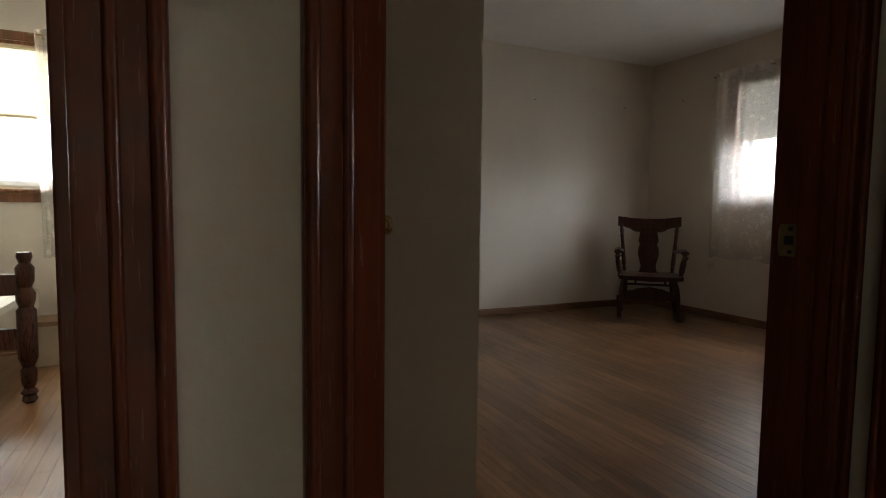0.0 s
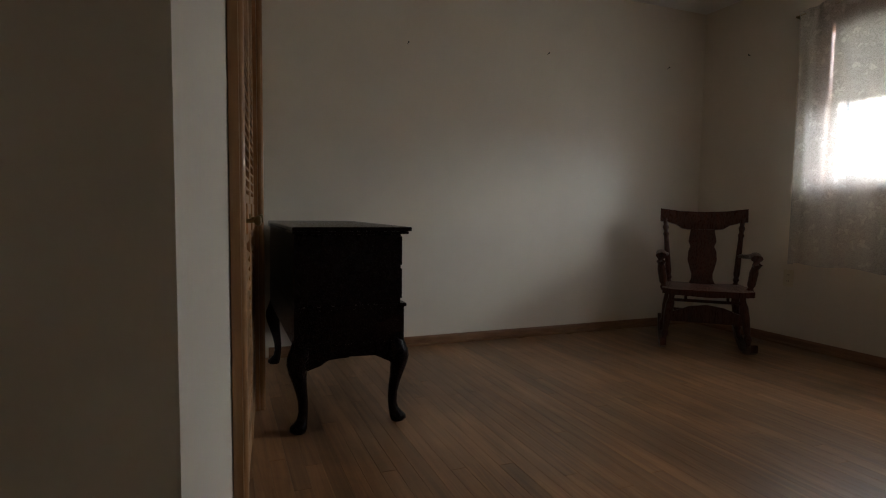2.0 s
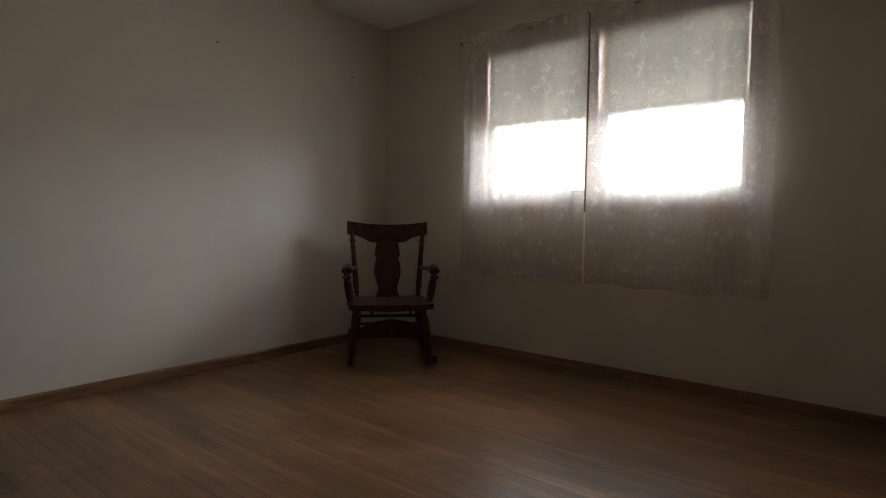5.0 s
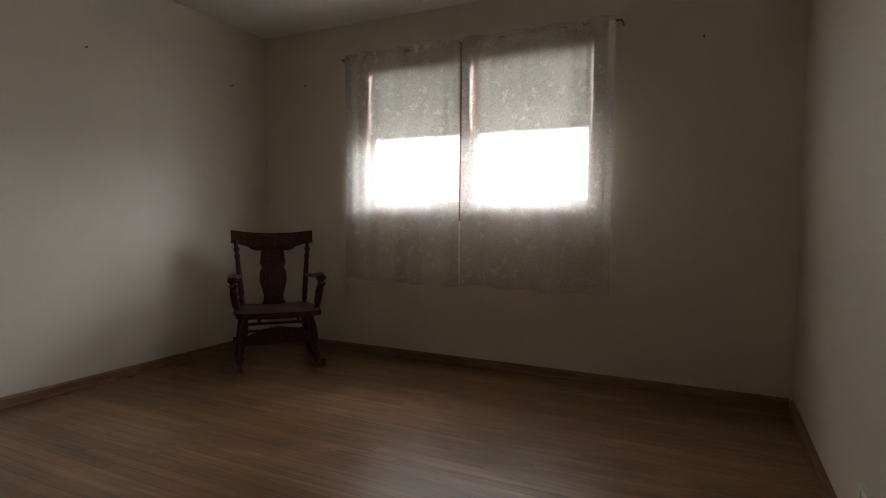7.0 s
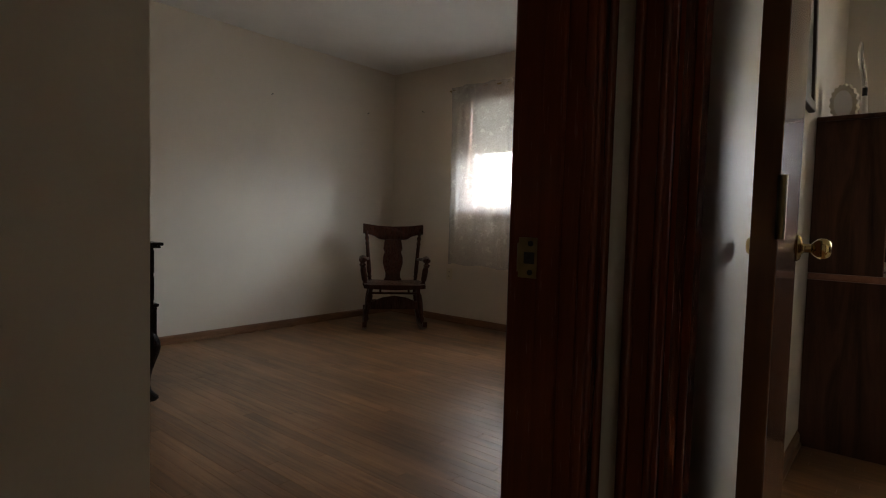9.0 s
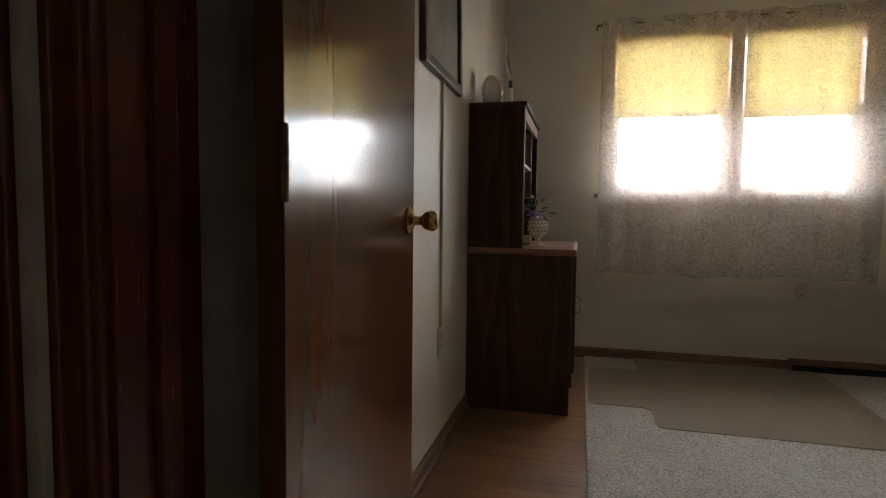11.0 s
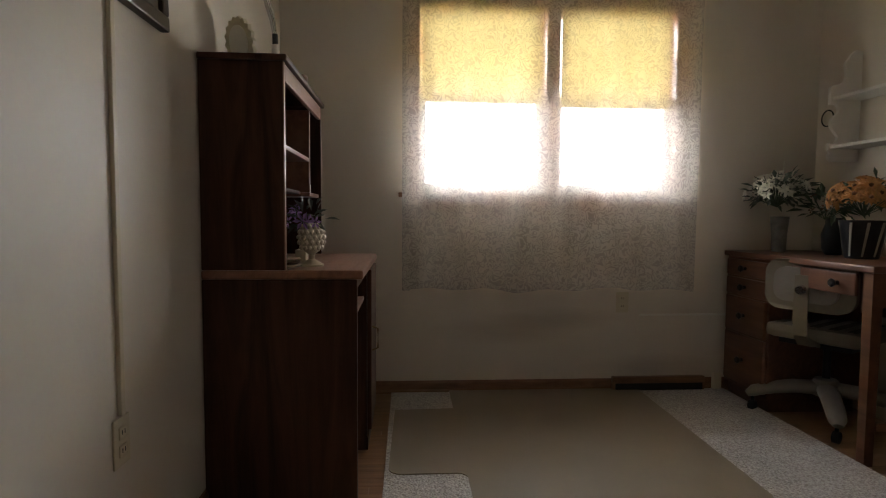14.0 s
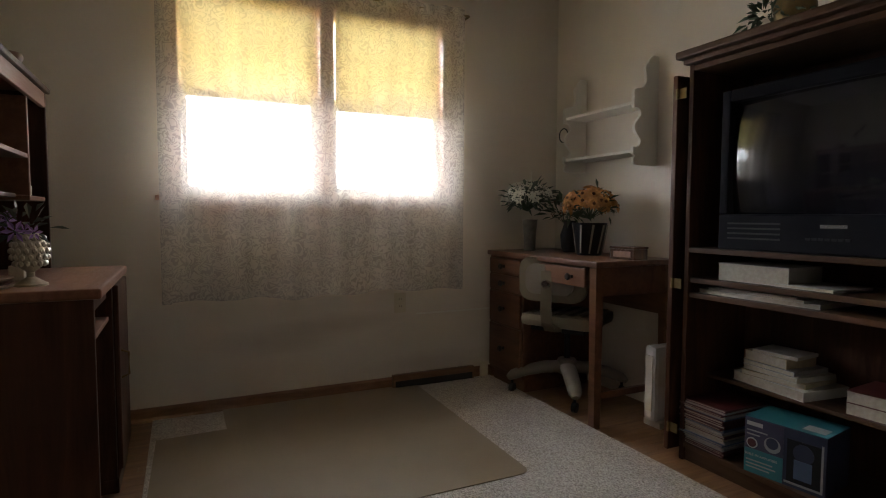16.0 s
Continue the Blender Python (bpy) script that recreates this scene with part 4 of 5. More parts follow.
for i, (dx, hgt) in enumerate(((0.06, 0.055), (0.11, 0.025), (0.16, 0.02), (0.22, 0.018), (0.27, 0.02))):
    bm = bmesh.new()
    box(bm, -0.012, -0.012, 0, 0.012, 0.012, hgt, 0.003)
    box(bm, -0.02, -0.006, 0, 0.004, 0.010, hgt * 0.5, 0.002)
    single("trinket", bm, (BLACK, CHROME, BLACK, ROSE, CHROME)[i], "small dark trinket on the hutch shelf", "trinket", "trinkets on the shelf", at=pose(X0 + 0.03 + dx, -0.27, 0.782 + 0.411))
cb = thing("ceramic_cup", pose(X1 - 0.20, -0.29, 0.782 + 0.27), "small cream patterned cup in the cubby", "cup")
bm = bmesh.new()
lathe(bm, [(0.015, 0), (0.018, 0.004), (0.018, 0.034), (0.014, 0.034), (0.014, 0.01)], 14)
part("bowl", bm, CREAM, cb, smooth=True)


def petal_flower(bm, c, way, r, n, rows=1, droop=0.2, rng=random.Random(1)):
    """A flower of n thin petals round the centre c, facing way."""
    q = Vector(way).to_track_quat("Z", "Y").to_matrix()
    for row in range(rows):
        rr = r * (1 - 0.28 * row)
        for i in range(n):
            a = 2 * math.pi * (i + 0.5 * row) / n + rng.uniform(-0.1, 0.1)
            u, v = Vector((math.cos(a), math.sin(a), 0)), Vector((-math.sin(a), math.cos(a), 0))
            up = 0.15 + 0.25 * row
            pts = [(0.08, 0.0, 0.0), (0.55, 0.20, up * 0.6), (1.0, 0.0, up - droop), (0.55, -0.20, up * 0.6)]
            vs = [bm.verts.new(Vector(c) + q @ ((u * p + v * w + Vector((0, 0, z))) * rr)) for p, w, z in pts]
            bm.faces.new(vs)


def leaf(bm, a, b, w, up=(0, 0, 1)):
    a, b = Vector(a), Vector(b)
    s = (b - a).cross(Vector(up))
    s = s.normalized() * w if s.length > 1e-6 else Vector((w, 0, 0))
    mid = (a + b) / 2 + Vector((0, 0, 0.15 * (b - a).length))
    v = [bm.verts.new(p) for p in (a, mid - s, b, mid + s)]
    bm.faces.new((v[0], v[1], v[2]))
    bm.faces.new((v[0], v[2], v[3]))


def bouquet(root, centre, size, flowers, petal_mat, petals, r, rows, seed, leaf_mat, leaves, label, leaf_len=0.07, core=True):
    """Flowers over the upper part of an uneven dome, with leaves and stems between."""
    rng = random.Random(seed)
    cx, cy, cz = centre
    fl, cores, lv, st = bmesh.new(), bmesh.new(), bmesh.new(), bmesh.new()
    for i in range(flowers):
        a, e = rng.uniform(0, 6.28), math.asin(rng.uniform(-0.1, 1))
        k = rng.uniform(0.72, 1.08)
        d = Vector((math.cos(a) * math.cos(e), math.sin(a) * math.cos(e), math.sin(e)))
        p = Vector((cx + d.x * size[0] * k, cy + d.y * size[1] * k, cz + d.z * size[2] * k))
        petal_flower(fl, p, d + Vector((rng.uniform(-.3, .3), rng.uniform(-.3, .3), 0.2)), r * rng.uniform(0.75, 1.15), petals, rows, 0.2, rng)
        ball(cores, p + d * r * 0.15, r * 0.2, (1, 1, 1), 1)
        tube(st, (cx, cy, cz - size[2] * 0.6), p, 0.0018, seg=5)
    for i in range(leaves):
        a, e = rng.uniform(0, 6.28), math.asin(rng.uniform(-0.55, 0.95))
        d = Vector((math.cos(a) * math.cos(e), math.sin(a) * math.cos(e), math.sin(e)))
        k = rng.uniform(0.35, 0.95)
        p = Vector((cx + d.x * size[0] * k, cy + d.y * size[1] * k, cz + d.z * size[2] * k))
        leaf(lv, p, p + (d + Vector((rng.uniform(-.6, .6), rng.uniform(-.6, .6), rng.uniform(-.5, .3)))) * leaf_len * rng.uniform(0.6, 1.2), leaf_len * 0.2)
    part("blossoms", fl, petal_mat, root, label)
    if core:
        part("flower_cores", cores, CORE, root)
    else:
        cores.free()
    part("leaves", lv, leaf_mat, root)
    part("stems", st, GREEN, root)


# cream pedestal vase with purple flowers, and a stack of plates, on the computer desk
vz = thing("pedestal_vase", pose(2.42, -0.385, 0.782), "cream pineapple-shaped pedestal vase with purple flowers", "vase")
bm = bmesh.new()
lathe(bm, [(0.042, 0), (0.042, 0.006), (0.028, 0.014), (0.010, 0.026), (0.010, 0.04), (0.028, 0.055), (0.043, 0.085), (0.042, 0.115), (0.030, 0.145), (0.024, 0.15)], 24)
for j in range(5):
    for i in range(14):
        a = 2 * math.pi * (i + 0.5 * (j % 2)) / 14
        rr = (0.036, 0.043, 0.044, 0.041, 0.034)[j]
        ball(bm, (rr * math.cos(a), rr * math.sin(a), 0.065 + 0.018 * j), 0.008, (1, 1, 1.2), 1)
part("bowl", bm, CREAM, vz, smooth=True)
bouquet(vz, (0.03, 0.02, 0.155), (0.075, 0.075, 0.07), 6, PURPLE, 6, 0.032, 1, 21, GREENG, 34, "purple cloth petals", 0.05, False)
for k in range(3):
    bm = bmesh.new()
    lathe(bm, [(0.03, 0), (0.05, 0.003), (0.062, 0.010), (0.060, 0.012), (0.045, 0.007)], 24)
    single("small_plate", bm, (CREAM, ROSE, CREAM)[k], "small patterned saucer in a stack on the desk", "plate", "stacked saucers", at=pose(2.345, -0.30, 0.782 + k * 0.011), smooth=True)
single("cream_box", boxes((2.56, -0.34, 0.782, 2.61, -0.30, 0.83), bevel=0.004), CREAM, "little cream box beside the vase", "box")

# framed picture, surface conduit and outlet on the party wall
DARKF = paint("frame_dark", (0.05, 0.03, 0.02), 0.35, 0.3, 10)
PICT = paint("faded_print", (0.20, 0.18, 0.14), 0.55, 0.5, 6, 40, 0)
pf = thing("framed_picture", pose(1.735, YB, 1.44, -1.5), "dark-framed faded picture on the cream wall", "picture")
for r in ((-0.29, -0.026, 0, 0.29, -0.001, 0.04), (-0.29, -0.026, 0.58, 0.29, -0.001, 0.62), (-0.29, -0.026, 0.04, -0.25, -0.001, 0.58), (0.25, -0.026, 0.04, 0.29, -0.001, 0.58)):
    box_part("frame_rail", r, DARKF, pf, bevel=0.006)
part("print", boxes((-0.25, -0.014, 0.04, 0.25, -0.008, 0.58)), PICT, pf)
cd = thing("wall_conduit", pose(1.76, YB, 0), "cream surface wire channel on the wall", "conduit")
box_part("channel", (-0.009, -0.011, 0.50, 0.009, 0, 1.46), IVORY, cd)
outlet(Matrix.Translation((1.76, YB, 0.44)) @ Matrix.Rotation(math.pi, 4, "Z"), "cream outlet box at the end of the wire channel")

# wire channel, plug-in box and register on the window wall
wc = thing("wire_channel", pose(XE, -2.0, 0.42), "thin white wire channel on the wall", "conduit")
box_part("channel", (-0.008, -0.50, -0.005, 0, 0, 0.005), WHITEP, wc, bevel=0.002)
single("corner_box", boxes((XE - 0.045, -2.46, 0.0, XE - 0.024, -2.41, 0.10), bevel=0.006), IVORY, "small ivory junction box by the baseboard", "junction box")
br = thing("baseboard_register", pose(XE - 0.022, -2.10, 0), "dark brown baseboard register under the window", "air vent")
box_part("cover", (-0.03, -0.26, 0, 0.0, 0.26, 0.085), TRIMX, br, bevel=0.006)
box_part("slot", (-0.034, -0.245, 0.012, -0.029, 0.245, 0.05), BLACKM, br, "dark air slot", 0.0)

# ---------------------------------------------------------------- study: small maple desk along the south wall (front faces north)
DX0, DX1, DYF, DYB = 2.44, 3.39, -2.475, -2.955
sd = thing("writing_desk", pose(0, 0, 0), "worn maple kneehole desk in the corner", "desk")
bm = bmesh.new()
box(bm, DX0 - 0.02, DYB, 0.755, DX1 + 0.01, DYF + 0.02, 0.782, 0.007)
part("desktop", bm, MAPLE, sd, "worn polished top")
PX = DX1 - 0.36
box_part("pedestal", (PX, DYB, 0.07, DX1, DYF, 0.754), MAPLE, sd)
box_part("pedestal_foot", (PX + 0.01, DYB + 0.02, 0, DX1 - 0.01, DYF - 0.02, 0.07), MAPLE, sd)
for za, zb in ((0.655, 0.74), (0.555, 0.645), (0.36, 0.545), (0.09, 0.35)):
    d = box_part("drawer_front", (PX + 0.015, DYF - 0.002, za, DX1 - 0.015, DYF + 0.016, zb), MAPLE, sd, bevel=0.006)
    bm = bmesh.new()
    lathe(bm, [(0.010, 0), (0.007, 0.012), (0.016, 0.02), (0.018, 0.028), (0.012, 0.034)], 14, Matrix.Translation(((PX + DX1) / 2, DYF + 0.016, (za + zb) / 2)) @ Matrix.Rotation(radians(-90), 4, "X"))
    part("knob", bm, BLACK, d, "dark wooden knob", smooth=True)
d = box_part("centre_drawer", (DX0 + 0.07, DYF - 0.002, 0.655, PX - 0.02, DYF + 0.014, 0.745), MAPLE, sd, bevel=0.006)
for x in (DX0 + 0.16, PX - 0.11):
    bm = bmesh.new()
    lathe(bm, [(0.010, 0), (0.007, 0.012), (0.016, 0.02), (0.018, 0.028), (0.012, 0.034)], 14, Matrix.Translation((x, DYF + 0.014, 0.70)) @ Matrix.Rotation(radians(-90), 4, "X"))
    part("knob", bm, BLACK, d, "dark wooden knob", smooth=True)
box_part("end_rail", (DX0 + 0.005, DYB + 0.05, 0.62, DX0 + 0.025, DYF - 0.04, 0.755), MAPLE, sd)
box_part("back_rail", (DX0 + 0.05, DYB, 0.50, PX, DYB + 0.018, 0.755), MAPLE, sd)
for y in (DYF - 0.042, DYB + 0.005):
    bm = bmesh.new()
    sweep(bm, [(DX0 + 0.025, y + 0.02, 0.754), (DX0 + 0.025, y + 0.02, 0.0)], [0.032, 0.026], 4)
    bmesh.ops.rotate(bm, cent=(DX0 + 0.025, y + 0.02, 0), matrix=Matrix.Rotation(radians(45), 3, "Z"), verts=bm.verts[:])
    part("leg", bm, MAPLE, sd)
bm = bmesh.new()
box(bm, DX0 + 0.01, DYB + 0.06, 0.14, DX0 + 0.03, DYF - 0.05, 0.17)
part("foot_rail", bm, MAPLE, sd)

DZ = 0.782
wv = thing("white_bouquet", pose(3.25, -2.66, DZ), "pewter vase of white artificial flowers on the desk", "flowers")
bm = bmesh.new()
lathe(bm, [(0.030, 0), (0.034, 0.01), (0.036, 0.09), (0.044, 0.18), (0.046, 0.185), (0.040, 0.18)], 20)
part("vase", bm, paint("pewter", (0.25, 0.24, 0.21), 0.45, 0.3, 20, 60, 0.2, 0.4), wv, smooth=True)
bouquet(wv, (0.0, 0.02, 0.30), (0.155, 0.14, 0.11), 62, WHITEF, 6, 0.034, 2, 31, GREENG, 150, "white cloth blossoms", 0.06, False)
bm = bmesh.new()
tube(bm, (-0.01, 0, 0.36), (-0.03, 0.01, 0.47), 0.0025)
part("spike", bm, WHITEF, wv)
dp = thing("dark_arrangement", pose(3.05, -2.80, DZ), "dark vase with dried brown foliage", "flowers")
bm = bmesh.new()
lathe(bm, [(0.035, 0), (0.05, 0.03), (0.055, 0.10), (0.035, 0.16), (0.04, 0.18)], 18)
part("vase", bm, BLACK, dp, smooth=True)
bouquet(dp, (0.0, 0.05, 0.22), (0.13, 0.11, 0.08), 10, CORE, 5, 0.025, 1, 41, GREEN, 70, "brown dried blossoms", 0.06, False)
ov = thing("orange_bouquet", pose(2.81, -2.74, DZ), "striped pot of orange artificial daisies on the desk", "flowers")
bm = bmesh.new()
lathe(bm, [(0.062, 0), (0.066, 0.01), (0.088, 0.15), (0.092, 0.17), (0.082, 0.165)], 24)
pot = part("pot", bm, BLACK, ov, "black pot with pale stripes", smooth=True)
for i in range(9):
    bm = bmesh.new()
    a = 2 * math.pi * i / 9 + 0.3
    p0, p1 = Vector((0.068 * math.cos(a), 0.068 * math.sin(a), 0.012)), Vector((0.0915 * math.cos(a + 0.2), 0.0915 * math.sin(a + 0.2), 0.16))
    q = [bm.verts.new(p) for p in (p0, p0 + Vector((-math.sin(a), math.cos(a), 0)) * 0.008, p1 + Vector((-math.sin(a), math.cos(a), 0)) * 0.012, p1)]
    bm.faces.new(q)
    o = part("stripe", bm, GREYM0, pot)
    o.modifiers.new("Thick", "SOLIDIFY").thickness = 0.002
bouquet(ov, (0.0, 0.0, 0.255), (0.13, 0.125, 0.11), 36, ORANGE, 12, 0.05, 3, 51, GREEN, 60, "orange cloth petals", 0.05)
wb_ = thing("wooden_box", pose(2.50, -2.72, DZ, 0, 0, 8), "small dark wooden box on the desk", "box")
box_part("body", (-0.07, -0.05, 0, 0.07, 0.05, 0.05), OAKD, wb_, bevel=0.004)
box_part("lid", (-0.073, -0.053, 0.05, 0.073, 0.053, 0.062), OAKD, wb_, bevel=0.004)
box_part("inlay", (-0.05, 0.049, 0.012, 0.05, 0.0525, 0.04), ROSE, wb_, "reddish inlay", 0.0)

# ---------------------------------------------------------------- study: typist's chair
TAN = paint("chair_vinyl_tan", (0.20, 0.165, 0.115), 0.4, 0.12)
STRIPE = paint("seat_stripe_dark", (0.10, 0.08, 0.055), 0.8, 0.3, 20)
GREYM = paint("chair_base_grey", (0.24, 0.215, 0.18), 0.38, 0.15, 10)
ch = thing("office_chair", pose(2.93, -2.70, 0, 0, 0, 30), "tan swivel typist chair tucked under the desk", "chair")
for a in (30, 120, 210, 300):
    bm = bmesh.new()
    c, s = math.cos(radians(a)), math.sin(radians(a))
    sweep(bm, [(0.02 * c, 0.02 * s, 0.155), (0.12 * c, 0.12 * s, 0.15), (0.22 * c, 0.22 * s, 0.13), (0.30 * c, 0.30 * s, 0.10), (0.325 * c, 0.325 * s, 0.082)], [0.045, 0.044, 0.042, 0.036, 0.020], 12, 0.75)
    part("base_leg", bm, GREYM, ch, "grey enamel leg", smooth=True)
    bm = bmesh.new()
    cx, cy = 0.30 * c, 0.30 * s
    tube(bm, (cx - 0.012, cy, 0.026), (cx + 0.012, cy, 0.026), 0.026, seg=18)
    tube(bm, (cx, cy, 0.03), (cx, cy, 0.095), 0.008)
    part("caster", bm, BLACK, ch, "black caster")
bm = bmesh.new()
lathe(bm, [(0.05, 0.12), (0.055, 0.185), (0.048, 0.20), (0.02, 0.205)], 18)
part("hub", bm, GREYM, ch, smooth=True)
bm = bmesh.new()
lathe(bm, [(0.017, 0.205), (0.016, 0.355), (0.03, 0.37)], 18)
part("column", bm, BLACK, ch, "dark steel column", smooth=True)
bm = bmesh.new()
vs = box(bm, -0.20, -0.20, 0.395, 0.20, 0.19, 0.465, 0.03)
part("seat", bm, TAN, ch, "tan cushion with dark stripes", smooth=True)
for i in range(5):
    bm = bmesh.new()
    box(bm, -0.17 + i * 0.075, -0.17, 0.4645, -0.135 + i * 0.075, 0.16, 0.467, 0.0)
    part("stripe", bm, STRIPE, ch)
box_part("seat_pan", (-0.15, -0.15, 0.37, 0.15, 0.15, 0.395), BLACK, ch)
bm = bmesh.new()
o = []
for cx, cz, a0 in ((0.115, 0.705, 0), (-0.115, 0.705, 90), (-0.115, 0.615, 180), (0.115, 0.615, 270)):
    o += arc(cx, cz, 0.07, a0, a0 + 90)
vs = slab(bm, o, 0.03)
for v in vs:
    v.co.y += 0.24 - 0.8 * v.co.x ** 2
part("backrest", bm, TAN, ch, "rounded tan back pad")
bm = bmesh.new()
o = []
for cx, cz, a0 in ((0.08, 0.69, 0), (-0.08, 0.69, 90), (-0.08, 0.635, 180), (0.08, 0.635, 270)):
    o += arc(cx, cz, 0.05, a0, a0 + 90)
slab(bm, o, 0.02, Matrix.Translation((0, 0.255, 0)))
part("back_plate", bm, GREYM, ch)
bm = bmesh.new()
slab(bm, [(0.281, 0.71), (0.290, 0.71), (0.297, 0.52), (0.285, 0.44), (0.24, 0.40), (0.12, 0.378), (0.12, 0.368), (0.24, 0.390), (0.275, 0.435), (0.288, 0.52)], 0.058,
     Matrix.Rotation(radians(90), 4, "Z"))
part("back_bar", bm, TAN, ch, "flat bent support bar")
bm = bmesh.new()
lathe(bm, [(0.02, 0), (0.024, 0.012), (0.018, 0.024)], 10, Matrix.Translation((0, 0.288, 0.645)) @ Matrix.Rotation(radians(-90), 4, "X"))
part("clamp_knob", bm, CHROME, ch)

# ---------------------------------------------------------------- study: scalloped wall shelf and ring
sh = thing("wall_shelf", pose(0, YS, 0), "white-painted scalloped two-tier wall shelf", "shelf")

prof = ([(0, 1.245), (0.12, 1.245)] + arc(0.135, 1.268, 0.022, -90, 60) + [(0.158, 1.30), (0.16, 1.33)] + arc(0.142, 1.362, 0.030, -60, -200)
        + arc(0.110, 1.432, 0.042, -50, 50) + arc(0.142, 1.500, 0.030, 200, 60) + [(0.16, 1.54), (0.16, 1.572)] + arc(0.135, 1.598, 0.026, -30, 60)
        + arc(0.125, 1.67, 0.045, -90, -190) + arc(0.055, 1.725, 0.032, -10, 60) + [(0.058, 1.775), (0.035, 1.795), (0, 1.79)])
for x in (2.60, 3.15):
    bm = bmesh.new()
    slab(bm, prof, 0.018, Matrix.Translation((x, 0, 0)) @ Matrix.Rotation(radians(90), 4, "Z"))
    part("side_bracket", bm, WHITEP, sh, "scalloped side board")
for z in (1.315, 1.555):
    box_part("shelf_board", (2.609, 0.001, z - 0.008, 3.141, 0.15, z + 0.008), WHITEP, sh)
single("small_ornament", boxes((2.98, YS + 0.05, 1.323, 3.06, YS + 0.10, 1.333), bevel=0.003), CHROME, "flat glass trinket on the lower shelf", "ornament")
bm = bmesh.new()
sweep(bm, [(0.042 * math.cos(a), 0, 0.042 * math.sin(a)) for a in [2 * math.pi * i / 40 for i in range(41)]], [0.0035] * 41, 6)
single("black_ring", bm, BLACKM, "thin black metal ring hanging on the wall", "ring", at=pose(3.345, YS + 0.01, 1.495))

# ---------------------------------------------------------------- study: heater, armoire and what it holds
ht = thing("panel_heater", pose(2.37, -2.84, 0, 0, 0, 0), "white upright panel heater beside the desk", "heater")
box_part("body", (-0.035, -0.11, 0.03, 0.035, 0.10, 0.385), WHITEV, ht, bevel=0.02)
box_part("grille", (-0.02, 0.099, 0.08, 0.02, 0.104, 0.34), WHITEP, ht, bevel=0.0)
box_part("foot", (-0.05, -0.11, 0, 0.05, 0.08, 0.03), WHITEP, ht)
AX0, AX1, AYF, AYB = 0.98, 2.07, -2.60, -2.96
ar = thing("tv_armoire", pose(0, 0, 0), "dark oak television armoire with an open door", "armoire")
box_part("side_panel", (AX1 - 0.02, AYB, 0, AX1, AYF, 1.58), OAKD, ar)
box_part("side_panel", (AX0, AYB, 0, AX0 + 0.02, AYF, 1.58), OAKD, ar)
part("back_panel", boxes((AX0 + 0.02, AYB, 0.05, AX1 - 0.02, AYB + 0.008, 1.58)), OAKD, ar)
for z, yy, nm in ((0.075, AYF, "bottom_board"), (0.685, AYF - 0.01, "shelf"), (0.745, AYF - 0.01, "shelf"), (0.865, AYF, "tv_shelf"), (1.575, AYF, "top_board")):
    box_part(nm, (AX0 + 0.02, AYB + 0.008, z - 0.02, AX1 - 0.02, yy, z), OAKM, ar)
box_part("half_shelf", (AX0 + 0.02, AYB + 0.008, 0.33, AX1 - 0.02, AYF - 0.12, 0.346), OAKM, ar)
box_part("plinth", (AX0 + 0.02, AYF - 0.03, 0, AX1 - 0.02, AYF - 0.012, 0.055), OAKM, ar)
bm = bmesh.new()
box(bm, AX0 - 0.03, AYB, 1.60, AX1 + 0.03, AYF + 0.05, 1.63, 0.008)
box(bm, AX0 - 0.012, AYB, 1.58, AX1 + 0.012, AYF + 0.025, 1.60, 0.006)
part("cornice", bm, OAKM, ar, "moulded top cornice")
dr = box_part("door", (AX1 + 0.03, AYF - 0.30, 0.03, AX1 + 0.052, AYF + 0.03, 1.545), OAKD, ar, "folded-back oak door")
for z in (0.13, 0.72, 1.47):
    bm = bmesh.new()
    box(bm, AX1 - 0.015, AYF + 0.028, z - 0.02, AX1 + 0.02, AYF + 0.031, z + 0.02, 0.001)
    tube(bm, (AX1 + 0.025, AYF + 0.036, z - 0.02), (AX1 + 0.025, AYF + 0.036, z + 0.02), 0.006)
    part("hinge", bm, BRASSD, dr, "bright metal hinge")

SCREEN = paint("crt_glass", (0.010, 0.010, 0.013), 0.06, 0.05, 2, 10, 0.0)
TVB = paint("tv_case_charcoal", (0.005, 0.005, 0.008), 0.7, 0.15, 10)
TVB.node_tree.nodes["Principled BSDF"].inputs["Specular IOR Level"].default_value = 0.08
tv = thing("crt_television", pose(1.53, AYF - 0.012, 0.866), "charcoal tube television, switched off", "television")
W2, TH = 0.40, 0.585
bm = bmesh.new()
for r in ((-W2, -0.30, 0, W2, -0.0, 0.13), (-W2, -0.06, 0.13, -W2 + 0.035, 0, TH), (W2 - 0.035, -0.06, 0.13, W2, 0, TH), (-W2 + 0.035, -0.06, TH - 0.045, W2 - 0.035, 0, TH)):
    box(bm, *r, bevel=0.008)
part("bezel", bm, TVB, tv)
part("rear_case", boxes((-W2 + 0.03, -0.325, 0.13, W2 - 0.03, -0.062, TH - 0.02)), TVB, tv)
bm = bmesh.new()
n = 16
g = []
for i in range(n + 1):
    row = []
    for j in range(n + 1):
        u, v = i / n * 2 - 1, j / n * 2 - 1
        row.append(bm.verts.new((u * (W2 - 0.036), -0.008 - 0.03 * (u * u + v * v) / 2, 0.13 + (v + 1) / 2 * (TH - 0.175))))
    g.append(row)
for a, b in zip(g, g[1:]):
    for j in range(n):
        bm.faces.new((a[j], b[j], b[j + 1], a[j + 1]))
part("screen", bm, SCREEN, tv, "dark curved glass screen", smooth=True)
part("nameplate", boxes((-0.05, -0.001, 0.085, 0.03, 0.001, 0.096)), CHROME, tv, "silver nameplate bar")
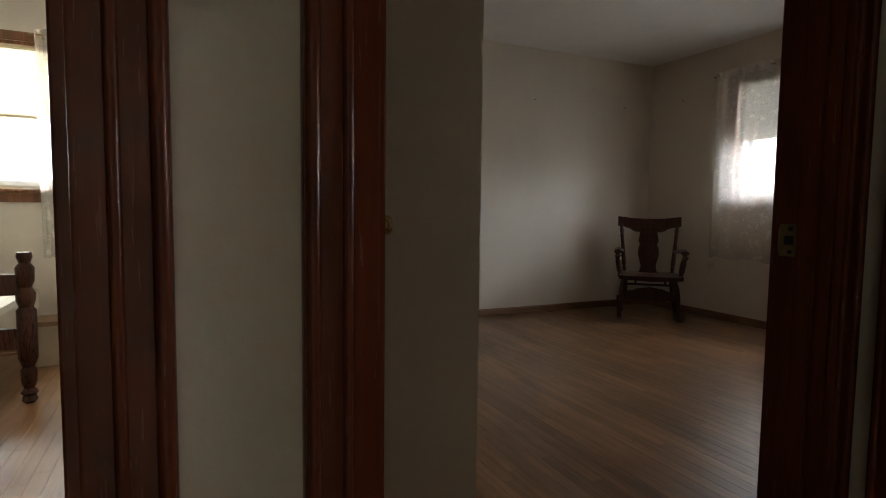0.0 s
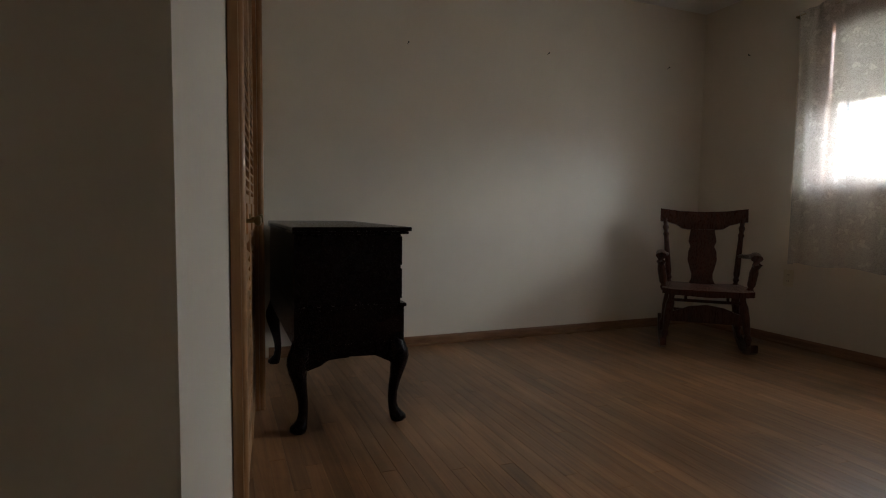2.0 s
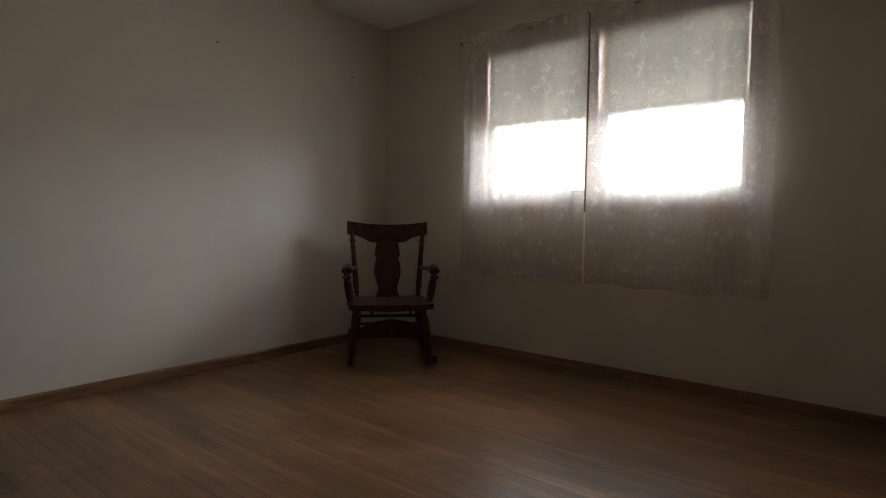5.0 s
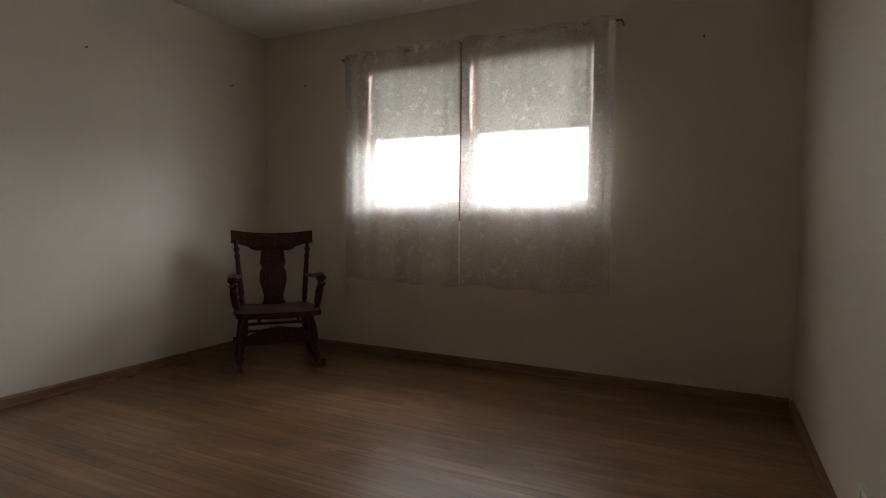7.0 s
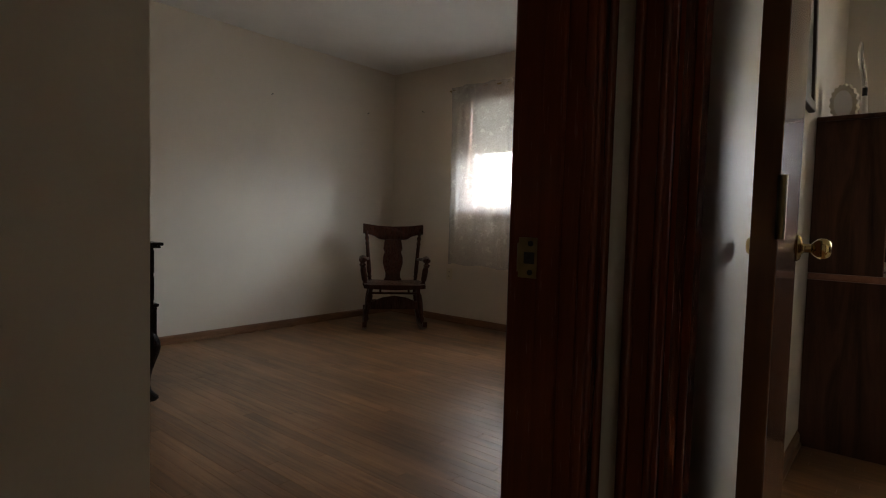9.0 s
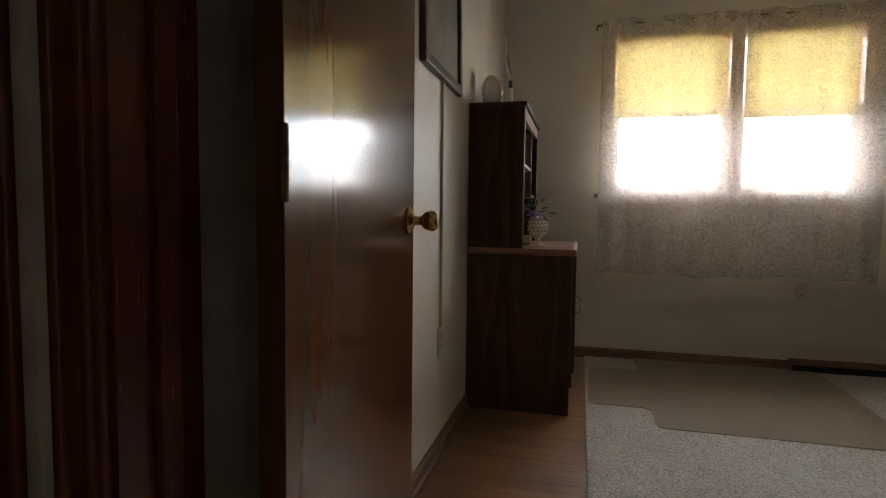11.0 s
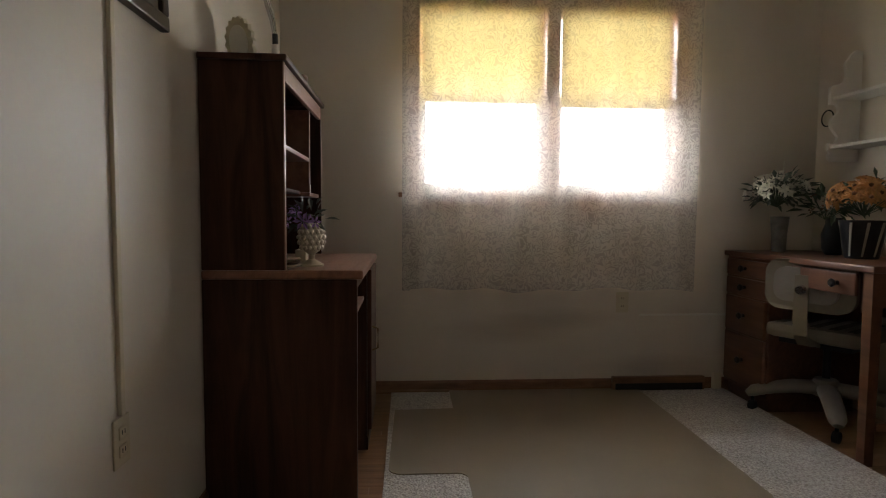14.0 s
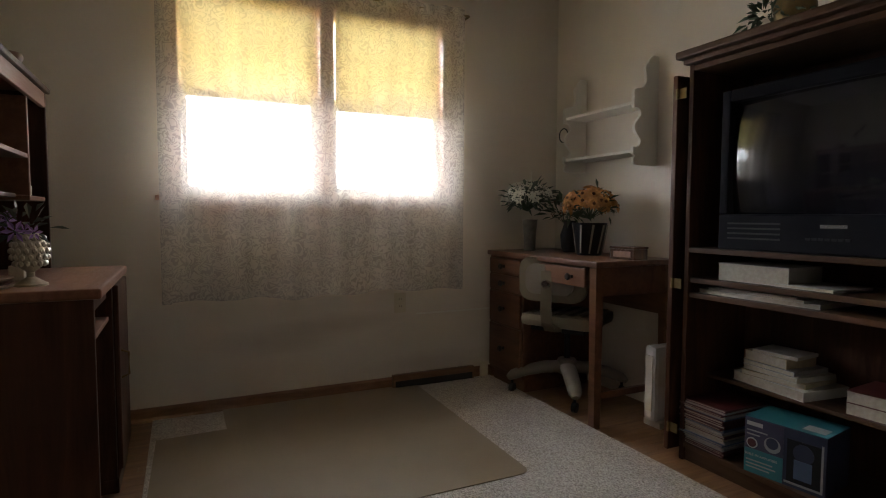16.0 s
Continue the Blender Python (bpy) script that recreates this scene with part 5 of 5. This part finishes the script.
for i in range(7):
    part("button", boxes((-0.06 + i * 0.02, -0.001, 0.045, -0.046 + i * 0.02, 0.003, 0.053)), BLACK, tv)
for i in range(4):
    part("speaker_slot", boxes((0.16, -0.001, 0.04 + i * 0.018, 0.36, 0.0015, 0.046 + i * 0.018)), BLACKM, tv)
single("remote_control", boxes((1.55, AYF - 0.16, 1.452, 1.68, AYF - 0.11, 1.468), bevel=0.004), paint("blue_plastic", (0.05, 0.07, 0.22), 0.4), "dark blue case lying on the television", "remote")

PAPER = paint("paper_edges", (0.40, 0.36, 0.30), 0.8, 0.2, 60, 200, 0.3)
COVERS = [paint("cover_" + n, c, 0.45, 0.2, 10) for n, c in (("white", (0.44, 0.43, 0.40)), ("grey", (0.3, 0.3, 0.3)), ("red", (0.085, 0.014, 0.014)), ("tan", (0.4, 0.33, 0.22)), ("blue", (0.08, 0.12, 0.2)))]


def book(x, y, z, w, d, h, turn, cover, label, group, name="book"):
    root = thing(name, pose(x, y, z, 0, 0, turn), label, name, group)
    part("page_block", boxes((-w / 2 + 0.003, -d / 2 + 0.003, 0.0015, w / 2 - 0.003, d / 2 - 0.003, h - 0.0015)), PAPER, root, "cream page edges")
    part("cover", boxes((-w / 2, -d / 2, 0, w / 2, d / 2, 0.0015), (-w / 2, -d / 2, h - 0.0015, w / 2, d / 2, h), (-w / 2, -d / 2, 0.0015, -w / 2 + 0.003, d / 2, h - 0.0015)), cover, root)


rng = random.Random(4)
z = 0.0755
for i in range(22):
    h = rng.uniform(0.006, 0.011)
    book(1.975 + rng.uniform(-.006, .006), AYF - 0.14 + rng.uniform(-.008, .008), z, 0.20, 0.27, h, rng.uniform(-1.8, 1.8), COVERS[rng.choice((2, 1, 1, 3, 4))], "worn magazine in a tall stack", "stacked magazines", "magazine")
    z += h
z = 0.3465
for w, d, h, c in ((0.30, 0.22, 0.035, 0), (0.24, 0.20, 0.018, 3), (0.23, 0.19, 0.018, 0), (0.21, 0.18, 0.016, 1), (0.18, 0.15, 0.035, 3), (0.17, 0.14, 0.012, 0)):
    book(1.80 + rng.uniform(-.02, .02), AYF - 0.235, z, w, d, h, rng.uniform(-8, 8), COVERS[c], "book in an untidy pile on the half shelf", "piled books")
    z += h
z = 0.3465
for h, c in ((0.04, 2), (0.04, 2)):
    book(1.42, AYF - 0.23, z, 0.22, 0.20, h, 4, COVERS[c], "dark red hardback lying on the half shelf", "red hardbacks")
    z += h
book(1.82, AYF - 0.15, 0.7455, 0.27, 0.20, 0.065, 2, COVERS[0], "thick white ring binder on the shelf", "")
book(1.62, AYF - 0.14, 0.7455, 0.20, 0.20, 0.010, -3, COVERS[0], "thin pamphlet lying on the shelf", "")
z = 0.6855
for w, h, t in ((0.46, 0.016, 1), (0.38, 0.008, -2), (0.30, 0.006, 2)):
    book(1.80, AYF - 0.15, z, w, 0.22, h, t, COVERS[0], "loose white paper folder on the shelf", "paper folders", "folder")
    z += h
TEAL = paint("carton_teal", (0.03, 0.17, 0.20), 0.35, 0.15, 10)
NAVY = paint("carton_navy", (0.03, 0.035, 0.07), 0.35, 0.2, 10)
CBX = thing("speaker_carton", pose(1.665, AYF - 0.105, 0.0755, 0, 0, 9), "teal and navy speaker carton on the armoire floor", "box")
part("carton", boxes((-0.13, -0.09, 0, 0.13, 0.09, 0.20), bevel=0.002), NAVY, CBX)
part("lid_panel", boxes((-0.13, -0.09, 0.2005, 0.13, 0.09, 0.202)), TEAL, CBX, "teal carton top")
part("teal_panel", boxes((0.0, 0.0905, 0.002, 0.129, 0.0915, 0.088)), TEAL, CBX, "teal printed panel")
part("violet_panel", boxes((0.0, 0.0905, 0.089, 0.129, 0.0915, 0.198)), paint("carton_violet", (0.05, 0.045, 0.085), 0.35, 0.3, 14), CBX, "violet printed panel")
part("label_patch", boxes((-0.115, 0.01, 0.2022, -0.045, 0.065, 0.203)), COVERS[0], CBX, "white address label")
part("brand_bar", boxes((0.068, 0.0917, 0.172, 0.122, 0.0925, 0.186)), COVERS[0], CBX, "white brand bar")
for zz, w in ((0.152, 0.07), (0.138, 0.045), (0.045, 0.09), (0.032, 0.10), (0.02, 0.08)):
    part("print_bar", boxes((0.122 - w, 0.0917, zz, 0.122, 0.0923, zz + 0.005)), COVERS[1], CBX)
part("window", boxes((-0.115, 0.0905, 0.02, -0.012, 0.092, 0.165), bevel=0.0006), BLACK, CBX, "dark cut-out window")
part("window_edge", boxes((-0.122, 0.0905, 0.012, -0.005, 0.0922, 0.019), (-0.122, 0.0905, 0.019, -0.116, 0.0922, 0.172)), COVERS[1], CBX, "pale cut edge of the window")
for x, zz, r, h, mm in ((0.103, 0.110, 0.019, 0.0930, COVERS[0]), (0.103, 0.110, 0.015, 0.0936, COVERS[2]), (0.035, 0.122, 0.027, 0.0930, COVERS[1]), (0.035, 0.128, 0.020, 0.0936, NAVY), (-0.063, 0.125, 0.032, 0.0930, NAVY)):
    bm = bmesh.new()
    tube(bm, (x, 0.091, zz), (x, h, zz), r, seg=24)
    part("picture_disc", bm, mm, CBX)
part("pictured_speaker", boxes((-0.09, 0.092, 0.035, -0.035, 0.0945, 0.10), bevel=0.001), COVERS[4], CBX, "printed speaker picture")


def lettering(text, m, size, material, parent):
    cu = bpy.data.curves.new("lettering", "FONT")
    cu.body, cu.size, cu.extrude = text, size, 0.0004
    tmp = new("lettering", cu)
    me = bpy.data.meshes.new_from_object(tmp.evaluated_get(bpy.context.evaluated_depsgraph_get()))
    bpy.data.objects.remove(tmp)
    me.materials.clear()
    me.materials.append(material)
    ob = new("lettering", me)
    ob.parent = parent
    ob.matrix_local = m
    return ob


lettering("BUILT-IN AMPLIFIERS", Matrix.Translation((0.126, 0.0922, 0.064)) @ Matrix.Rotation(math.pi, 4, "Z") @ Matrix.Rotation(radians(90), 4, "X"), 0.0118, COVERS[0], CBX)

pp = thing("potted_greenery", pose(1.70, AYF - 0.06, 1.63), "brass pot with dark artificial greenery on the armoire", "plant")
bm = bmesh.new()
lathe(bm, [(0.05, 0), (0.06, 0.02), (0.065, 0.06), (0.055, 0.10)], 18)
part("pot", bm, BRASSD, pp, smooth=True)
bouquet(pp, (0.07, 0.02, 0.05), (0.11, 0.07, 0.045), 5, GREENG, 5, 0.03, 1, 61, GREEN, 60, "grey-green cloth leaves", 0.05, False)

# ---------------------------------------------------------------- other bedroom, seen through its doorway
bed = thing("wooden_bed", pose(-1.645, 2.63, 0), "dark turned-post wooden bed with a white mattress", "bed")
BP = [(0, 0.022), (0.02, 0.034), (0.05, 0.028), (0.07, 0.038), (0.10, 0.024), (0.14, 0.034), (0.22, 0.036), (0.24, 0.026), (0.28, 0.036), (0.30, 0.042), (0.62, 0.042), (0.64, 0.030), (0.68, 0.040),
      (0.73, 0.042), (0.77, 0.026), (0.81, 0.038), (0.90, 0.040), (0.93, 0.024), (0.97, 0.034), (1.0, 0.030)]
for x in (0, -1.0):
    bm = bmesh.new()
    turned(bm, (x, 0, 0), (x, 0, 0.735), BP, 18)
    part("foot_post", bm, ROCKW, bed, "turned foot post", smooth=True)
box_part("foot_rail", (-0.97, -0.018, 0.53, -0.03, 0.018, 0.63), ROCKW, bed)
box_part("foot_rail", (-0.97, -0.018, 0.27, -0.03, 0.018, 0.37), ROCKW, bed)
for i in range(5):
    bm = bmesh.new()
    turned(bm, (-0.15 - 0.17 * i, 0, 0.37), (-0.15 - 0.17 * i, 0, 0.53), [(0, 0.012), (0.3, 0.02), (0.5, 0.014), (0.7, 0.02), (1, 0.012)])
    part("spindle", bm, ROCKW, bed, smooth=True)
box_part("mattress", (-0.95, 0.03, 0.30, -0.12, 0.90, 0.46), WHITEP, bed, "white mattress", 0.04)
hb = thing("storage_carton", pose(-1.60, 3.45, 0, 0, 0, 6), "cream cardboard carton on the floor", "box")
box_part("carton", (-0.16, -0.12, 0, 0.16, 0.12, 0.24), paint("cardboard_cream", (0.45, 0.38, 0.28), 0.8, 0.15), hb)
box_part("lid", (-0.165, -0.125, 0.24, 0.165, 0.125, 0.27), paint("cardboard_brown", (0.30, 0.19, 0.11), 0.8, 0.15), hb)

# ---------------------------------------------------------------- floor strips
rng = random.Random(11)
floor_ob = bpy.data.objects["floor"]
bm = bmesh.new()
box(bm, 0.0002, 0.0003, -0.012, 0.0570, 0.9997, 0.0, 0.0)
top = [e for e in bm.edges if all(v.co.z > -0.001 for v in e.verts)]
bmesh.ops.bevel(bm, geom=top, offset=0.0006, segments=1, affect="EDGES")
plank = mesh_of("floor_strip", bm, FLOORW)


def strips(x0, x1, y0, y1, lengths):
    x = x0
    while x < x1 - 0.02:
        y = y0 - rng.uniform(0, lengths[0])
        while y < y1:
            l = rng.uniform(*lengths)
            a, b = max(y, y0), min(y + l, y1)
            if b - a > 0.05:
                yield x, a, b - a
            y += l
        x += 0.0572


for x, y, l in strips(-0.16, XE, 0.02, YN, (0.9, 2.0)):
    o = new("floor_strip", plank)
    o.parent = floor_ob
    o.matrix_world = Matrix.Translation((x, y, 0)) @ Matrix.Diagonal((1, l, 1, 1))


def joined(name, areas):
    verts, faces = [], []
    for x0, x1, y0, y1 in areas:
        for x, y, l in strips(x0, x1, y0, y1, (0.5, 1.4)):
            k, e = len(verts), 0.0006
            w = min(0.0570, x1 - x)
            for z, i in ((-0.012, 0.0), (-0.001, 0.0), (0.0, e)):
                verts.extend(((x + i, y + i, z), (x + w - i, y + i, z), (x + w - i, y + l - 0.0006 - i, z), (x + i, y + l - 0.0006 - i, z)))
            for a in (0, 4):
                for j in range(4):
                    faces.append((k + a + j, k + a + (j + 1) % 4, k + a + 4 + (j + 1) % 4, k + a + 4 + j))
            faces.append((k + 8, k + 9, k + 10, k + 11))
    me = bpy.data.meshes.new(name)
    me.from_pydata(verts, [], faces)
    me.materials.append(FLOORJ)
    ob = new(name, me)
    ob.parent = floor_ob
    tagged(ob, "brown oak floor strips", kind="stuff")


joined("floor_strips", [(-0.86, -0.16, 0.02, 0.85), (XB, XE, YS, YB), (-4.2, XB, -1.15, 0.02), (-4.2, -0.98, 0.02, YN)])
